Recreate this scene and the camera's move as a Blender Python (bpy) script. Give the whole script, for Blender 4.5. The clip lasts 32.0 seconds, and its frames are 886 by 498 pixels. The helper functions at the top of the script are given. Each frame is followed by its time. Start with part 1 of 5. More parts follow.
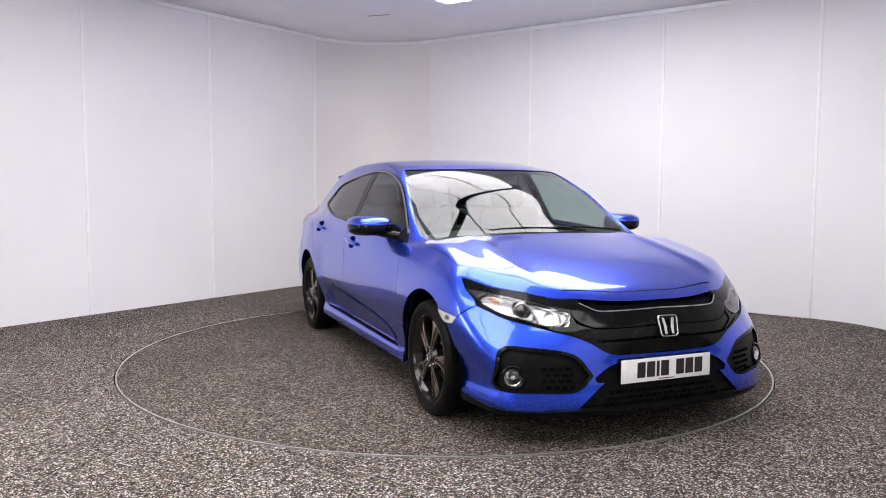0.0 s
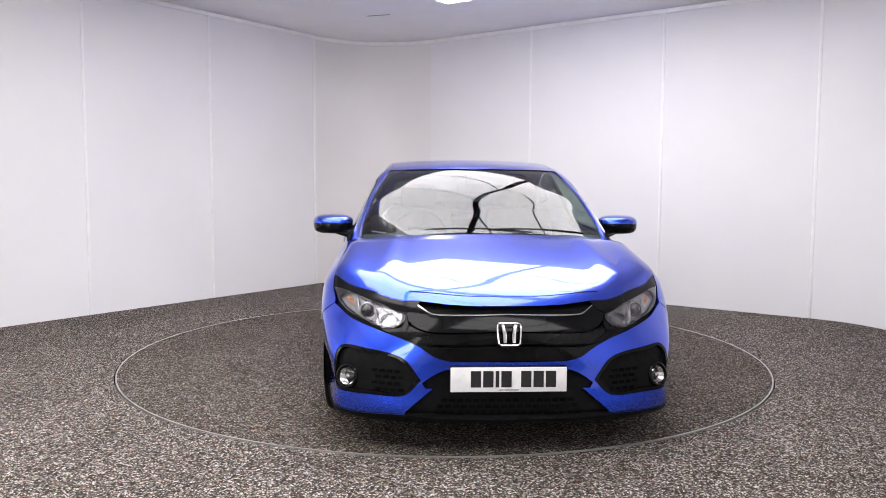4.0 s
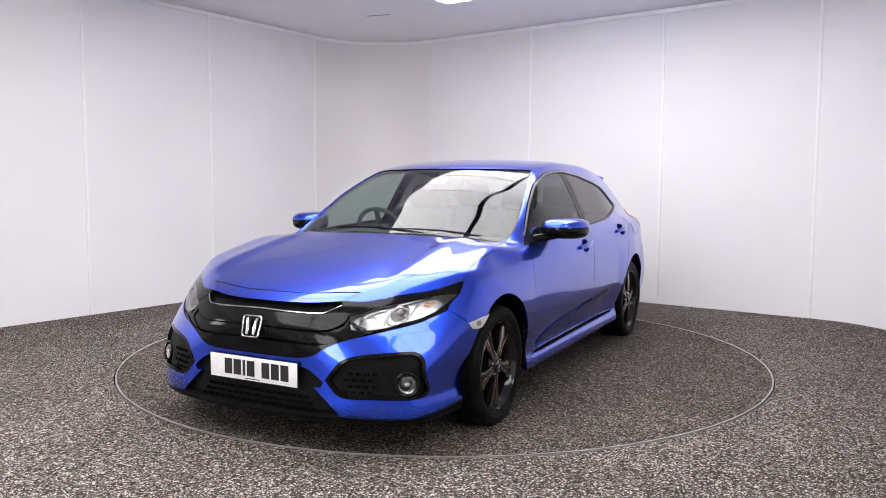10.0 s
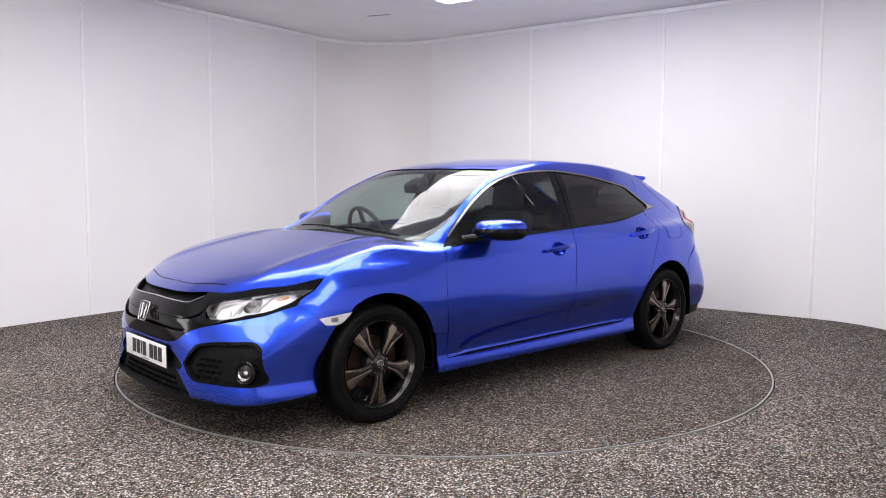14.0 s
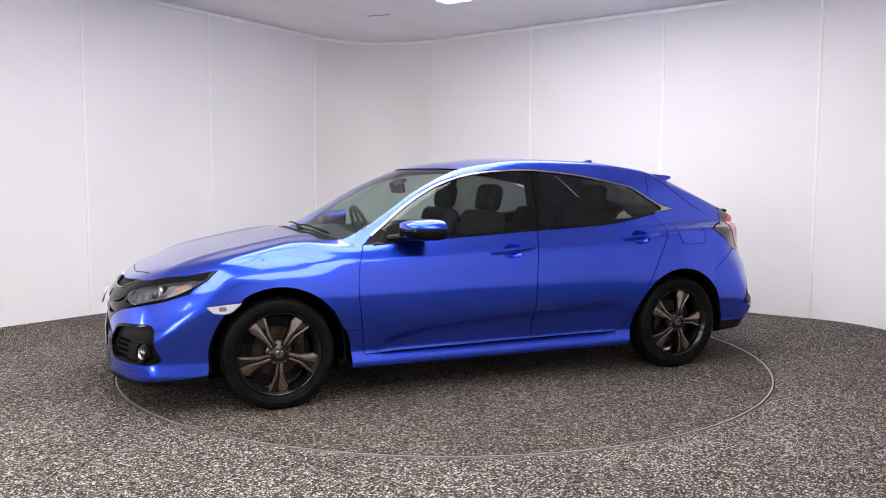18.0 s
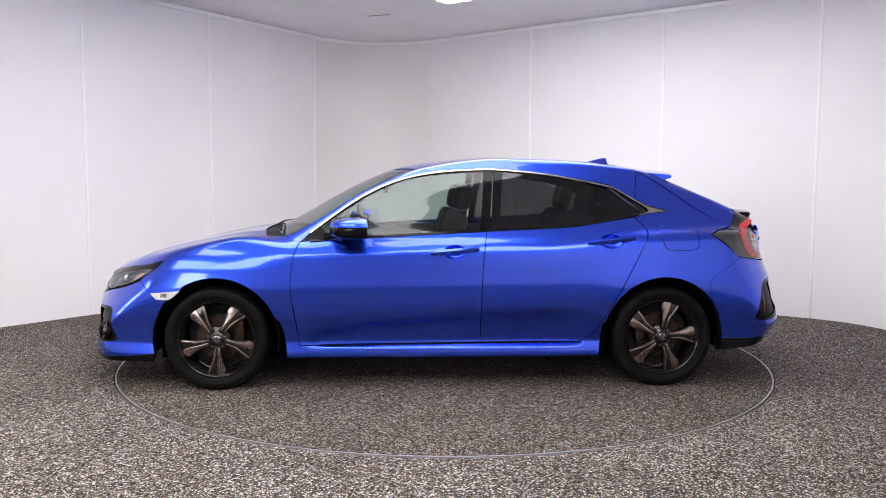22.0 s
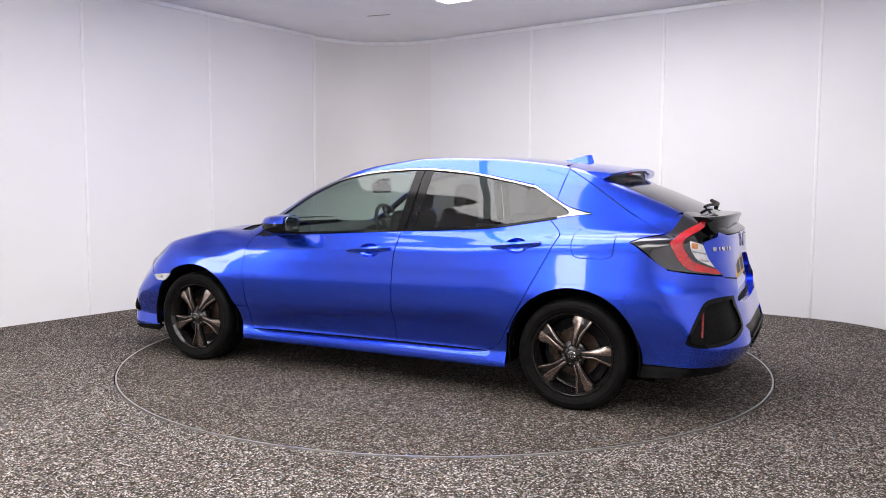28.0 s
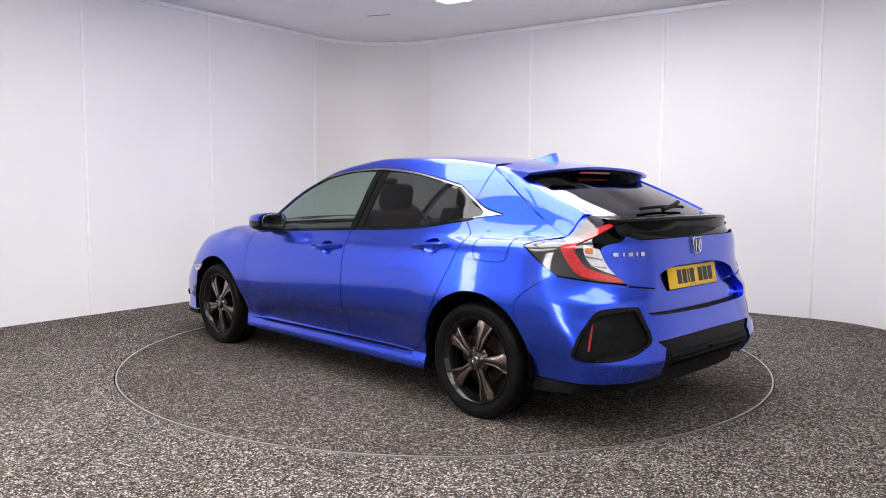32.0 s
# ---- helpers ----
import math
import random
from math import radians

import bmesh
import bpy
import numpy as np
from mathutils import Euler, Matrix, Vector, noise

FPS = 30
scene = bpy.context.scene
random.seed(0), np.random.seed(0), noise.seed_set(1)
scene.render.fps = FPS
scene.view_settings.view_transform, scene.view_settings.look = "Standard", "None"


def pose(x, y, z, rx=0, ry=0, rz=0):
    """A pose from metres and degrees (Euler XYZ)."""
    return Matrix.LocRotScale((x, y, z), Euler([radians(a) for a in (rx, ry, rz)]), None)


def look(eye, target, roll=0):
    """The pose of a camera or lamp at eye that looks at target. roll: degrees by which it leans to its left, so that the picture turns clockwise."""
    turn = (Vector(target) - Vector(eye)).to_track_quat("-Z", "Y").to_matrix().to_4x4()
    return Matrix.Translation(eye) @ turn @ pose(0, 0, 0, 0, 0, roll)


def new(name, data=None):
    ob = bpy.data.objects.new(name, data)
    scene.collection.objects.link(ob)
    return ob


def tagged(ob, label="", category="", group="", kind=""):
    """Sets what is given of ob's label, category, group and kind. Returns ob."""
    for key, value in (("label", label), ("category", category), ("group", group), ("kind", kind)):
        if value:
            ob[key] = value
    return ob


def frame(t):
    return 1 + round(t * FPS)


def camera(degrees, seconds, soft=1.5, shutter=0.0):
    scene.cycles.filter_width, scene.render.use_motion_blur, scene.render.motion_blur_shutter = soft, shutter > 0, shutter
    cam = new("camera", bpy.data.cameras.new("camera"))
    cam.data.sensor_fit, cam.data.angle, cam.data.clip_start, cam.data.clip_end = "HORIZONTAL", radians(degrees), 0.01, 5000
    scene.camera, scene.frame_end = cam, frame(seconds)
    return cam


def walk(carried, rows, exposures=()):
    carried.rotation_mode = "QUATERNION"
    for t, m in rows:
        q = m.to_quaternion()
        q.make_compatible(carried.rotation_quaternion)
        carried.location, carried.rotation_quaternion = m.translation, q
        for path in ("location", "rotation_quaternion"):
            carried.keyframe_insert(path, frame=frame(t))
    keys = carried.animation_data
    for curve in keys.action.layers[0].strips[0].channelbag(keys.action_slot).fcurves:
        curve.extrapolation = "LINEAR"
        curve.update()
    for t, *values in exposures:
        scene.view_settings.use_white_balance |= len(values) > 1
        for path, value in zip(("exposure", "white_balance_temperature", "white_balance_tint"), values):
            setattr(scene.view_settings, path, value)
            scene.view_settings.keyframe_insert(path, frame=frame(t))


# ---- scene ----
from mathutils.geometry import delaunay_2d_cdt

# ---------------------------------------------------------------- camera
cam = camera(59.69, 32.0, soft=0.92)
EYE = Vector((0.0, -5.6602, 1.2279))
AIM = EYE + Vector((-0.00234, 0.99660, -0.08237)) * 5
walk(cam, [(0.0, look(EYE, AIM, 0.288)), (32.0, look(EYE, AIM, 0.288))], [(0.0, 0.0), (32.0, 0.0)])

# ---------------------------------------------------------------- world
world = bpy.data.worlds.new("room_world")
scene.world = world
world.use_nodes = True
world.node_tree.nodes["Background"].inputs[0].default_value = (0.9, 0.92, 1.0, 1)
world.node_tree.nodes["Background"].inputs[1].default_value = 0.05
LIGHT_POWER = 7.1
WALL_LIGHT_POWER = 11.0

# turntable: the angle of the car at t seconds, and where the car stands on it
TABLE_R = 2.2515
CAR_X, CAR_Y = 0.0710, 0.1790


def table_angle(t):
    return -67.03 - 4.93451 * t - 0.004473 * t * (32.0 - t)


# ---------------------------------------------------------------- helpers
def mesh_ob(name, verts, faces, mat=None, parent=None, label="", smooth=True):
    me = bpy.data.meshes.new(name)
    me.from_pydata([tuple(v) for v in verts], [], [tuple(f) for f in faces])
    if smooth:
        me.shade_smooth()
    if mat:
        me.materials.append(mat)
    ob = new(name, me)
    if parent:
        ob.parent = parent
    if label:
        ob["label"] = label
    return ob


def part(name, bm, mat, parent, label="", smooth=True):
    me = bpy.data.meshes.new(name)
    bmesh.ops.recalc_face_normals(bm, faces=bm.faces)
    bm.to_mesh(me)
    bm.free()
    if smooth:
        me.shade_smooth()
        me.set_sharp_from_angle(angle=radians(38))
    me.materials.append(mat)
    ob = new(name, me)
    ob.parent = parent
    if label:
        ob["label"] = label
    return ob


def box_bm(sx, sy, sz, m=None, bevel=0.0, seg=2, bm=None):
    own = bmesh.new()
    bmesh.ops.create_cube(own, size=1.0, matrix=Matrix.Diagonal((sx, sy, sz, 1)))
    if bevel:
        bmesh.ops.bevel(own, geom=own.edges[:], offset=bevel, segments=seg, profile=0.5, affect="EDGES")
    if m is not None:
        bmesh.ops.transform(own, matrix=m, verts=own.verts)
    if bm is None:
        return own
    return join(bm, own)


def join(bm, other):
    me = bpy.data.meshes.new("tmp")
    other.to_mesh(me)
    other.free()
    bm.from_mesh(me)
    bpy.data.meshes.remove(me)
    return bm


def lathe_bm(profile, n=64, axis="y"):
    """A ring of the profile (radius, along) about an axis."""
    bm = bmesh.new()
    rings = []
    for i in range(n):
        a = 2 * math.pi * i / n
        c, s = math.cos(a), math.sin(a)
        if axis == "y":
            rings.append([bm.verts.new((r * c, h, r * s)) for r, h in profile])
        elif axis == "x":
            rings.append([bm.verts.new((h, r * c, r * s)) for r, h in profile])
        else:
            rings.append([bm.verts.new((r * c, r * s, h)) for r, h in profile])
    for i in range(n):
        a, b = rings[i], rings[(i + 1) % n]
        for k in range(len(profile) - 1):
            try:
                bm.faces.new((a[k], a[k + 1], b[k + 1], b[k]))
            except ValueError:
                pass
    bmesh.ops.remove_doubles(bm, verts=bm.verts, dist=1e-5)
    return bm


def tube_bm(points, radius, n=8, closed=False, flat=1.0):
    bm = bmesh.new()
    pts = [Vector(p) for p in points]
    rings = []
    for i, p in enumerate(pts):
        a = pts[i - 1] if i else (pts[-1] if closed else p)
        b = pts[(i + 1) % len(pts)] if (i + 1 < len(pts) or closed) else p
        d = (b - a).normalized()
        up = Vector((0, 0, 1)) if abs(d.z) < 0.9 else Vector((0, 1, 0))
        s = d.cross(up).normalized()
        u = s.cross(d)
        rings.append([bm.verts.new(p + radius * (math.cos(2 * math.pi * k / n) * s + flat * math.sin(2 * math.pi * k / n) * u)) for k in range(n)])
    m = len(rings)
    for i in range(m if closed else m - 1):
        for k in range(n):
            bm.faces.new((rings[i][k], rings[i][(k + 1) % n], rings[(i + 1) % m][(k + 1) % n], rings[(i + 1) % m][k]))
    if not closed:
        bm.faces.new(rings[0][::-1])
        bm.faces.new(rings[-1])
    return bm


def prism_bm(poly, depth, bevel=0.0):
    """A flat outline (a, b), extruded by depth along the third axis."""
    bm = bmesh.new()
    lo = [bm.verts.new((a, b, 0)) for a, b in poly]
    f = bm.faces.new(lo)
    top = bmesh.ops.extrude_face_region(bm, geom=[f])
    for v in top["geom"]:
        if isinstance(v, bmesh.types.BMVert):
            v.co.z += depth
    if bevel:
        es = [e for e in bm.edges if abs(e.verts[0].co.z - depth) < 1e-6 and abs(e.verts[1].co.z - depth) < 1e-6]
        bmesh.ops.bevel(bm, geom=es, offset=bevel, segments=2, profile=0.5, affect="EDGES")
    return bm


def move(bm, m):
    bmesh.ops.transform(bm, matrix=m, verts=bm.verts)
    return bm


# ---------------------------------------------------------------- materials
def material(name, color, rough=0.5, metal=0.0, coat=0.0, spec=0.5, emit=None, power=0.0):
    m = bpy.data.materials.new(name)
    m.use_nodes = True
    b = m.node_tree.nodes["Principled BSDF"]
    b.inputs["Base Color"].default_value = (*color, 1)
    b.inputs["Roughness"].default_value = rough
    b.inputs["Metallic"].default_value = metal
    b.inputs["Coat Weight"].default_value = coat
    b.inputs["Coat Roughness"].default_value = 0.02
    b.inputs["Specular IOR Level"].default_value = spec
    if emit:
        b.inputs["Emission Color"].default_value = (*emit, 1)
        b.inputs["Emission Strength"].default_value = power
    return m


def nodes_of(m):
    t = m.node_tree
    return t, t.nodes, t.links, t.nodes["Principled BSDF"]


def noise_mix(m, a, b, scale, detail=4.0, low=0.4, high=0.6, rough=None, bump=0.0, coord="Object", bscale=None):
    """Vary a material's colour between a and b by noise; optional roughness range and bump."""
    t, n, l, p = nodes_of(m)
    tc = n.new("ShaderNodeTexCoord")
    nz = n.new("ShaderNodeTexNoise")
    nz.inputs["Scale"].default_value = scale
    nz.inputs["Detail"].default_value = detail
    ramp = n.new("ShaderNodeValToRGB")
    ramp.color_ramp.elements[0].position, ramp.color_ramp.elements[1].position = low, high
    ramp.color_ramp.elements[0].color, ramp.color_ramp.elements[1].color = (*a, 1), (*b, 1)
    l.new(tc.outputs[coord], nz.inputs["Vector"])
    l.new(nz.outputs["Fac"], ramp.inputs[0])
    l.new(ramp.outputs[0], p.inputs["Base Color"])
    if rough:
        mr = n.new("ShaderNodeMapRange")
        mr.inputs["To Min"].default_value, mr.inputs["To Max"].default_value = rough
        l.new(nz.outputs["Fac"], mr.inputs["Value"])
        l.new(mr.outputs[0], p.inputs["Roughness"])
    if bump:
        n2 = n.new("ShaderNodeTexNoise")
        n2.inputs["Scale"].default_value = bscale or scale * 8
        bp = n.new("ShaderNodeBump")
        bp.inputs["Strength"].default_value = bump
        bp.inputs["Distance"].default_value = 0.002
        l.new(tc.outputs[coord], n2.inputs["Vector"])
        l.new(n2.outputs["Fac"], bp.inputs["Height"])
        l.new(bp.outputs[0], p.inputs["Normal"])
    return m


PAINT = material("blue_paint", (0.010, 0.045, 0.50), 0.27, 0.97, 1.0)
noise_mix(PAINT, (0.012, 0.054, 0.58), (0.017, 0.076, 0.74), 2600.0, 1.0, 0.35, 0.65)
BLACK = noise_mix(material("gloss_black", (0.003, 0.003, 0.004), 0.10, 0.0, 0.0, 0.15), (0.0028, 0.0028, 0.0032), (0.005, 0.005, 0.0055), 6.0)
SATIN = noise_mix(material("satin_black", (0.004, 0.004, 0.0045), 0.4, spec=0.07), (0.0035, 0.0035, 0.004), (0.006, 0.006, 0.0065), 30.0, bump=0.25, bscale=900)
CABIN = noise_mix(material("cabin_dark", (0.015, 0.015, 0.016), 0.8, spec=0.15), (0.012, 0.012, 0.013), (0.02, 0.02, 0.021), 40.0)
DASH = noise_mix(material("dash_plastic", (0.03, 0.032, 0.034), 0.6, spec=0.25), (0.026, 0.028, 0.03), (0.036, 0.038, 0.04), 50.0, bump=0.3, bscale=1200)
SEAT = noise_mix(material("seat_cloth", (0.012, 0.012, 0.013), 0.9, spec=0.1), (0.010, 0.010, 0.011), (0.016, 0.016, 0.017), 120.0, bump=0.2, bscale=900)
CHROME = noise_mix(material("chrome", (0.62, 0.61, 0.61), 0.14, 1.0), (0.57, 0.56, 0.56), (0.66, 0.65, 0.65), 20.0)
RUBBER = noise_mix(material("tyre_rubber", (0.004, 0.0038, 0.0038), 0.5, spec=0.08), (0.0032, 0.003, 0.003), (0.006, 0.0057, 0.0057), 14.0, bump=0.4, bscale=300)
RIM_DARK = noise_mix(material("rim_gloss_black", (0.007, 0.006, 0.006), 0.12, 0.0, 0.25, 0.3), (0.005, 0.0045, 0.0045), (0.010, 0.009, 0.009), 12.0)
RIM_FACE = noise_mix(material("rim_machined", (0.25, 0.19, 0.165), 0.22, 0.95, 0.4), (0.21, 0.16, 0.14), (0.28, 0.22, 0.195), 18.0)
STEEL = noise_mix(material("brake_steel", (0.05, 0.032, 0.024), 0.5, 0.8), (0.035, 0.02, 0.014), (0.065, 0.045, 0.034), 25.0)
PLATE_W = noise_mix(material("plate_white", (0.72, 0.72, 0.72), 0.35), (0.70, 0.70, 0.70), (0.75, 0.75, 0.75), 30.0)
PLATE_Y = noise_mix(material("plate_yellow", (0.80, 0.50, 0.015), 0.35), (0.77, 0.47, 0.012), (0.83, 0.53, 0.02), 30.0)
INK = noise_mix(material("plate_ink", (0.01, 0.01, 0.01), 0.4), (0.008, 0.008, 0.008), (0.013, 0.013, 0.013), 30.0)
LAMP_RED = noise_mix(material("lamp_red", (0.42, 0.012, 0.016), 0.12, 0.0, 1.0), (0.36, 0.010, 0.014), (0.48, 0.015, 0.02), 60.0)
REFLECT = noise_mix(material("reflector_red", (0.16, 0.008, 0.010), 0.15, 0.0, 0.6), (0.13, 0.006, 0.008), (0.19, 0.010, 0.012), 60.0)
LAMP_DARK = noise_mix(material("lamp_smoke", (0.014, 0.014, 0.016), 0.08, 0.0, 1.0), (0.012, 0.012, 0.013), (0.018, 0.018, 0.02), 30.0)
LAMP_SILVER = noise_mix(material("lamp_reflector", (0.28, 0.28, 0.29), 0.24, 1.0), (0.23, 0.23, 0.24), (0.34, 0.34, 0.35), 40.0)
LAMP_CLEAR = noise_mix(material("lamp_clear", (0.62, 0.62, 0.63), 0.25, 0.3, 0.6), (0.56, 0.56, 0.57), (0.68, 0.68, 0.69), 60.0)
LAMP_AMBER = noise_mix(material("lamp_amber", (0.40, 0.15, 0.06), 0.2, 0.0, 0.6), (0.40, 0.13, 0.04), (0.5, 0.19, 0.06), 40.0)
LAMP_GREY = noise_mix(material("lamp_bezel", (0.36, 0.36, 0.37), 0.26, 0.85), (0.31, 0.31, 0.32), (0.42, 0.42, 0.43), 30.0)
TRIM = noise_mix(material("satin_chrome", (0.42, 0.40, 0.39), 0.24, 1.0), (0.38, 0.36, 0.35), (0.46, 0.44, 0.43), 20.0)
VOID = noise_mix(material("dark_opening", (0.003, 0.003, 0.003), 0.9, spec=0.02), (0.002, 0.002, 0.002), (0.004, 0.004, 0.004), 20.0)
MIRROR = material("mirror_glass", (0.45, 0.48, 0.50), 0.02, 1.0)


def glass(name, tint, base=0.06):
    m = bpy.data.materials.new(name)
    m.use_nodes = True
    t = m.node_tree
    t.nodes.clear()
    out = t.nodes.new("ShaderNodeOutputMaterial")
    mix = t.nodes.new("ShaderNodeMixShader")
    tr = t.nodes.new("ShaderNodeBsdfTransparent")
    gl = t.nodes.new("ShaderNodeBsdfGlossy")
    lw = t.nodes.new("ShaderNodeLayerWeight")
    pw = t.nodes.new("ShaderNodeMath")
    ad = t.nodes.new("ShaderNodeMath")
    lw.inputs[0].default_value = 0.5
    pw.operation, pw.inputs[1].default_value = "POWER", 4.5
    ad.operation, ad.inputs[1].default_value, ad.inputs[2].default_value = "MULTIPLY_ADD", 1.0 - base, base
    ad.use_clamp = True
    tr.inputs[0].default_value = (*tint, 1)
    gl.inputs["Roughness"].default_value = 0.0
    t.links.new(lw.outputs["Facing"], pw.inputs[0])
    t.links.new(pw.outputs[0], ad.inputs[0])
    t.links.new(ad.outputs[0], mix.inputs[0])
    t.links.new(tr.outputs[0], mix.inputs[1])
    t.links.new(gl.outputs[0], mix.inputs[2])
    t.links.new(mix.outputs[0], out.inputs[0])
    return m


GLASS = glass("window_glass", (0.56, 0.66, 0.62), 0.045)
SCREEN = glass("windscreen_glass", (0.66, 0.76, 0.72))
PRIVACY = glass("privacy_glass", (0.20, 0.20, 0.20), 0.05)
LENS = glass("lamp_lens", (0.93, 0.93, 0.94), 0.05)

# room
WALL = material("white_wall_panel", (0.82, 0.81, 0.82), 0.42)
noise_mix(WALL, (0.80, 0.79, 0.80), (0.84, 0.83, 0.84), 0.9, 5.0, 0.3, 0.7, rough=(0.36, 0.5), bump=0.05, bscale=14)
WALL_WARM = material("cream_wall_panel", (0.80, 0.775, 0.765), 0.45)
noise_mix(WALL_WARM, (0.78, 0.755, 0.745), (0.82, 0.795, 0.785), 0.9, 5.0, 0.3, 0.7, rough=(0.38, 0.52), bump=0.05, bscale=14)
STRIP = noise_mix(material("white_joint_strip", (0.90, 0.90, 0.90), 0.3), (0.88, 0.88, 0.88), (0.92, 0.92, 0.92), 8.0)
CEIL = noise_mix(material("ceiling_white", (0.90, 0.89, 0.90), 0.6), (0.88, 0.87, 0.88), (0.92, 0.91, 0.92), 1.5)
RIB = noise_mix(material("light_rib", (0.05, 0.05, 0.055), 0.5), (0.04, 0.04, 0.045), (0.06, 0.06, 0.065), 20.0)
GLOW = material("light_diffuser", (0.8, 0.8, 0.8), 0.5, emit=(1.0, 0.968, 0.968), power=LIGHT_POWER)
GLOW_WALL = material("wall_light_diffuser", (0.8, 0.8, 0.8), 0.5, emit=(1.0, 0.975, 0.97), power=WALL_LIGHT_POWER)
EDGE = noise_mix(material("table_edge_metal", (0.42, 0.41, 0.40), 0.35, 0.7), (0.38, 0.37, 0.36), (0.46, 0.45, 0.44), 9.0)


def carpet(name, dark, mid, light, lightness):
    """Speckled carpet: black ground with white, grey and coloured flecks."""
    m = material(name, dark, 0.95, spec=0.1)
    t, n, l, p = nodes_of(m)
    tc = n.new("ShaderNodeTexCoord")
    vo = n.new("ShaderNodeTexVoronoi")
    vo.inputs["Scale"].default_value = 160.0
    wh = n.new("ShaderNodeTexWhiteNoise")
    l.new(tc.outputs["Object"], vo.inputs["Vector"])
    l.new(vo.outputs["Position"], wh.inputs["Vector"])
    ramp = n.new("ShaderNodeValToRGB")
    ramp.color_ramp.interpolation = "CONSTANT"
    el = ramp.color_ramp.elements
    el[0].position, el[0].color = 0.0, (*dark, 1)
    el[1].position, el[1].color = 0.42, (*mid, 1)
    for pos, col in ((0.62, (dark[0] * 2.2, dark[1] * 1.9, dark[2] * 1.7)), (0.78, light), (0.90, (0.30, 0.27, 0.25)), (0.945, (0.19, 0.10, 0.075)), (0.965, (0.07, 0.12, 0.16)), (0.98, (0.11, 0.14, 0.07))):
        e = el.new(pos)
        e.color = (*col, 1)
    l.new(wh.outputs["Value"], ramp.inputs[0])
    big = n.new("ShaderNodeTexNoise")
    big.inputs["Scale"].default_value = 1.3
    big.inputs["Detail"].default_value = 6.0
    l.new(tc.outputs["Object"], big.inputs["Vector"])
    mr = n.new("ShaderNodeMapRange")
    mr.inputs["From Min"].default_value, mr.inputs["From Max"].default_value = 0.3, 0.7
    mr.inputs["To Min"].default_value, mr.inputs["To Max"].default_value = 0.82 * lightness, 1.1 * lightness
    l.new(big.outputs["Fac"], mr.inputs["Value"])
    v2 = n.new("ShaderNodeTexVoronoi")
    v2.inputs["Scale"].default_value = 70.0
    w2 = n.new("ShaderNodeTexWhiteNoise")
    l.new(tc.outputs["Object"], v2.inputs["Vector"])
    l.new(v2.outputs["Position"], w2.inputs["Vector"])
    m2 = n.new("ShaderNodeMapRange")
    m2.inputs["To Min"].default_value, m2.inputs["To Max"].default_value = 0.52, 1.48
    l.new(w2.outputs["Value"], m2.inputs["Value"])
    both = n.new("ShaderNodeMath")
    both.operation = "MULTIPLY"
    l.new(mr.outputs[0], both.inputs[0])
    l.new(m2.outputs[0], both.inputs[1])
    mul = n.new("ShaderNodeVectorMath")
    mul.operation = "SCALE"
    l.new(ramp.outputs[0], mul.inputs[0])
    l.new(both.outputs[0], mul.inputs["Scale"])
    l.new(mul.outputs[0], p.inputs["Base Color"])
    bp = n.new("ShaderNodeBump")
    bp.inputs["Strength"].default_value = 0.6
    bp.inputs["Distance"].default_value = 0.004
    l.new(wh.outputs["Value"], bp.inputs["Height"])
    l.new(bp.outputs[0], p.inputs["Normal"])
    return m


CARPET = carpet("speckled_carpet", (0.026, 0.022, 0.019), (0.122, 0.109, 0.099), (0.335, 0.31, 0.297), 1.22)
# Darker copy for the turntable; the car's contact shade is put into its colour.
CARPET_T = carpet("shaded_table_carpet", (0.028, 0.023, 0.019), (0.104, 0.091, 0.080), (0.27, 0.247, 0.228), 0.98)

# ---------------------------------------------------------------- the room
ROOM_H = 3.03
CORNER = Vector((-0.995, 4.703))
AX_U = Vector((0.811, -0.585)).normalized()
AX_V = Vector((-AX_U.y, AX_U.x)) * -1


def plan(u, v):
    p = CORNER + u * AX_U + v * AX_V
    return (p.x, p.y)


def arc(cu, cv, r, a0, a1, n=14):
    return [(cu + r * math.cos(radians(a0 + (a1 - a0) * i / n)), cv + r * math.sin(radians(a0 + (a1 - a0) * i / n))) for i in range(n + 1)]


def wall_run(name, uv, label, thick=0.12, mat=WALL):
    """A wall that follows the plan points, with its thickness outwards."""
    bm = bmesh.new()
    cols = []
    n = len(uv)
    for i, (u, v) in enumerate(uv):
        a, b = uv[max(i - 1, 0)], uv[min(i + 1, n - 1)]
        d = Vector((b[0] - a[0], b[1] - a[1])).normalized()
        o = Vector((d.y, -d.x)) * thick
        pin, pout = plan(u, v), plan(u + o.x, v + o.y)
        cols.append([bm.verts.new((*pin, 0)), bm.verts.new((*pin, ROOM_H)), bm.verts.new((*pout, ROOM_H)), bm.verts.new((*pout, 0))])
    for a, b in zip(cols, cols[1:]):
        for k in range(4):
            bm.faces.new((a[k], a[(k + 1) % 4], b[(k + 1) % 4], b[k]))
    bm.faces.new(cols[0])
    bm.faces.new(cols[-1][::-1])
    ob = part(name, bm, mat, None)
    return tagged(ob, label, "wall", kind="structure")


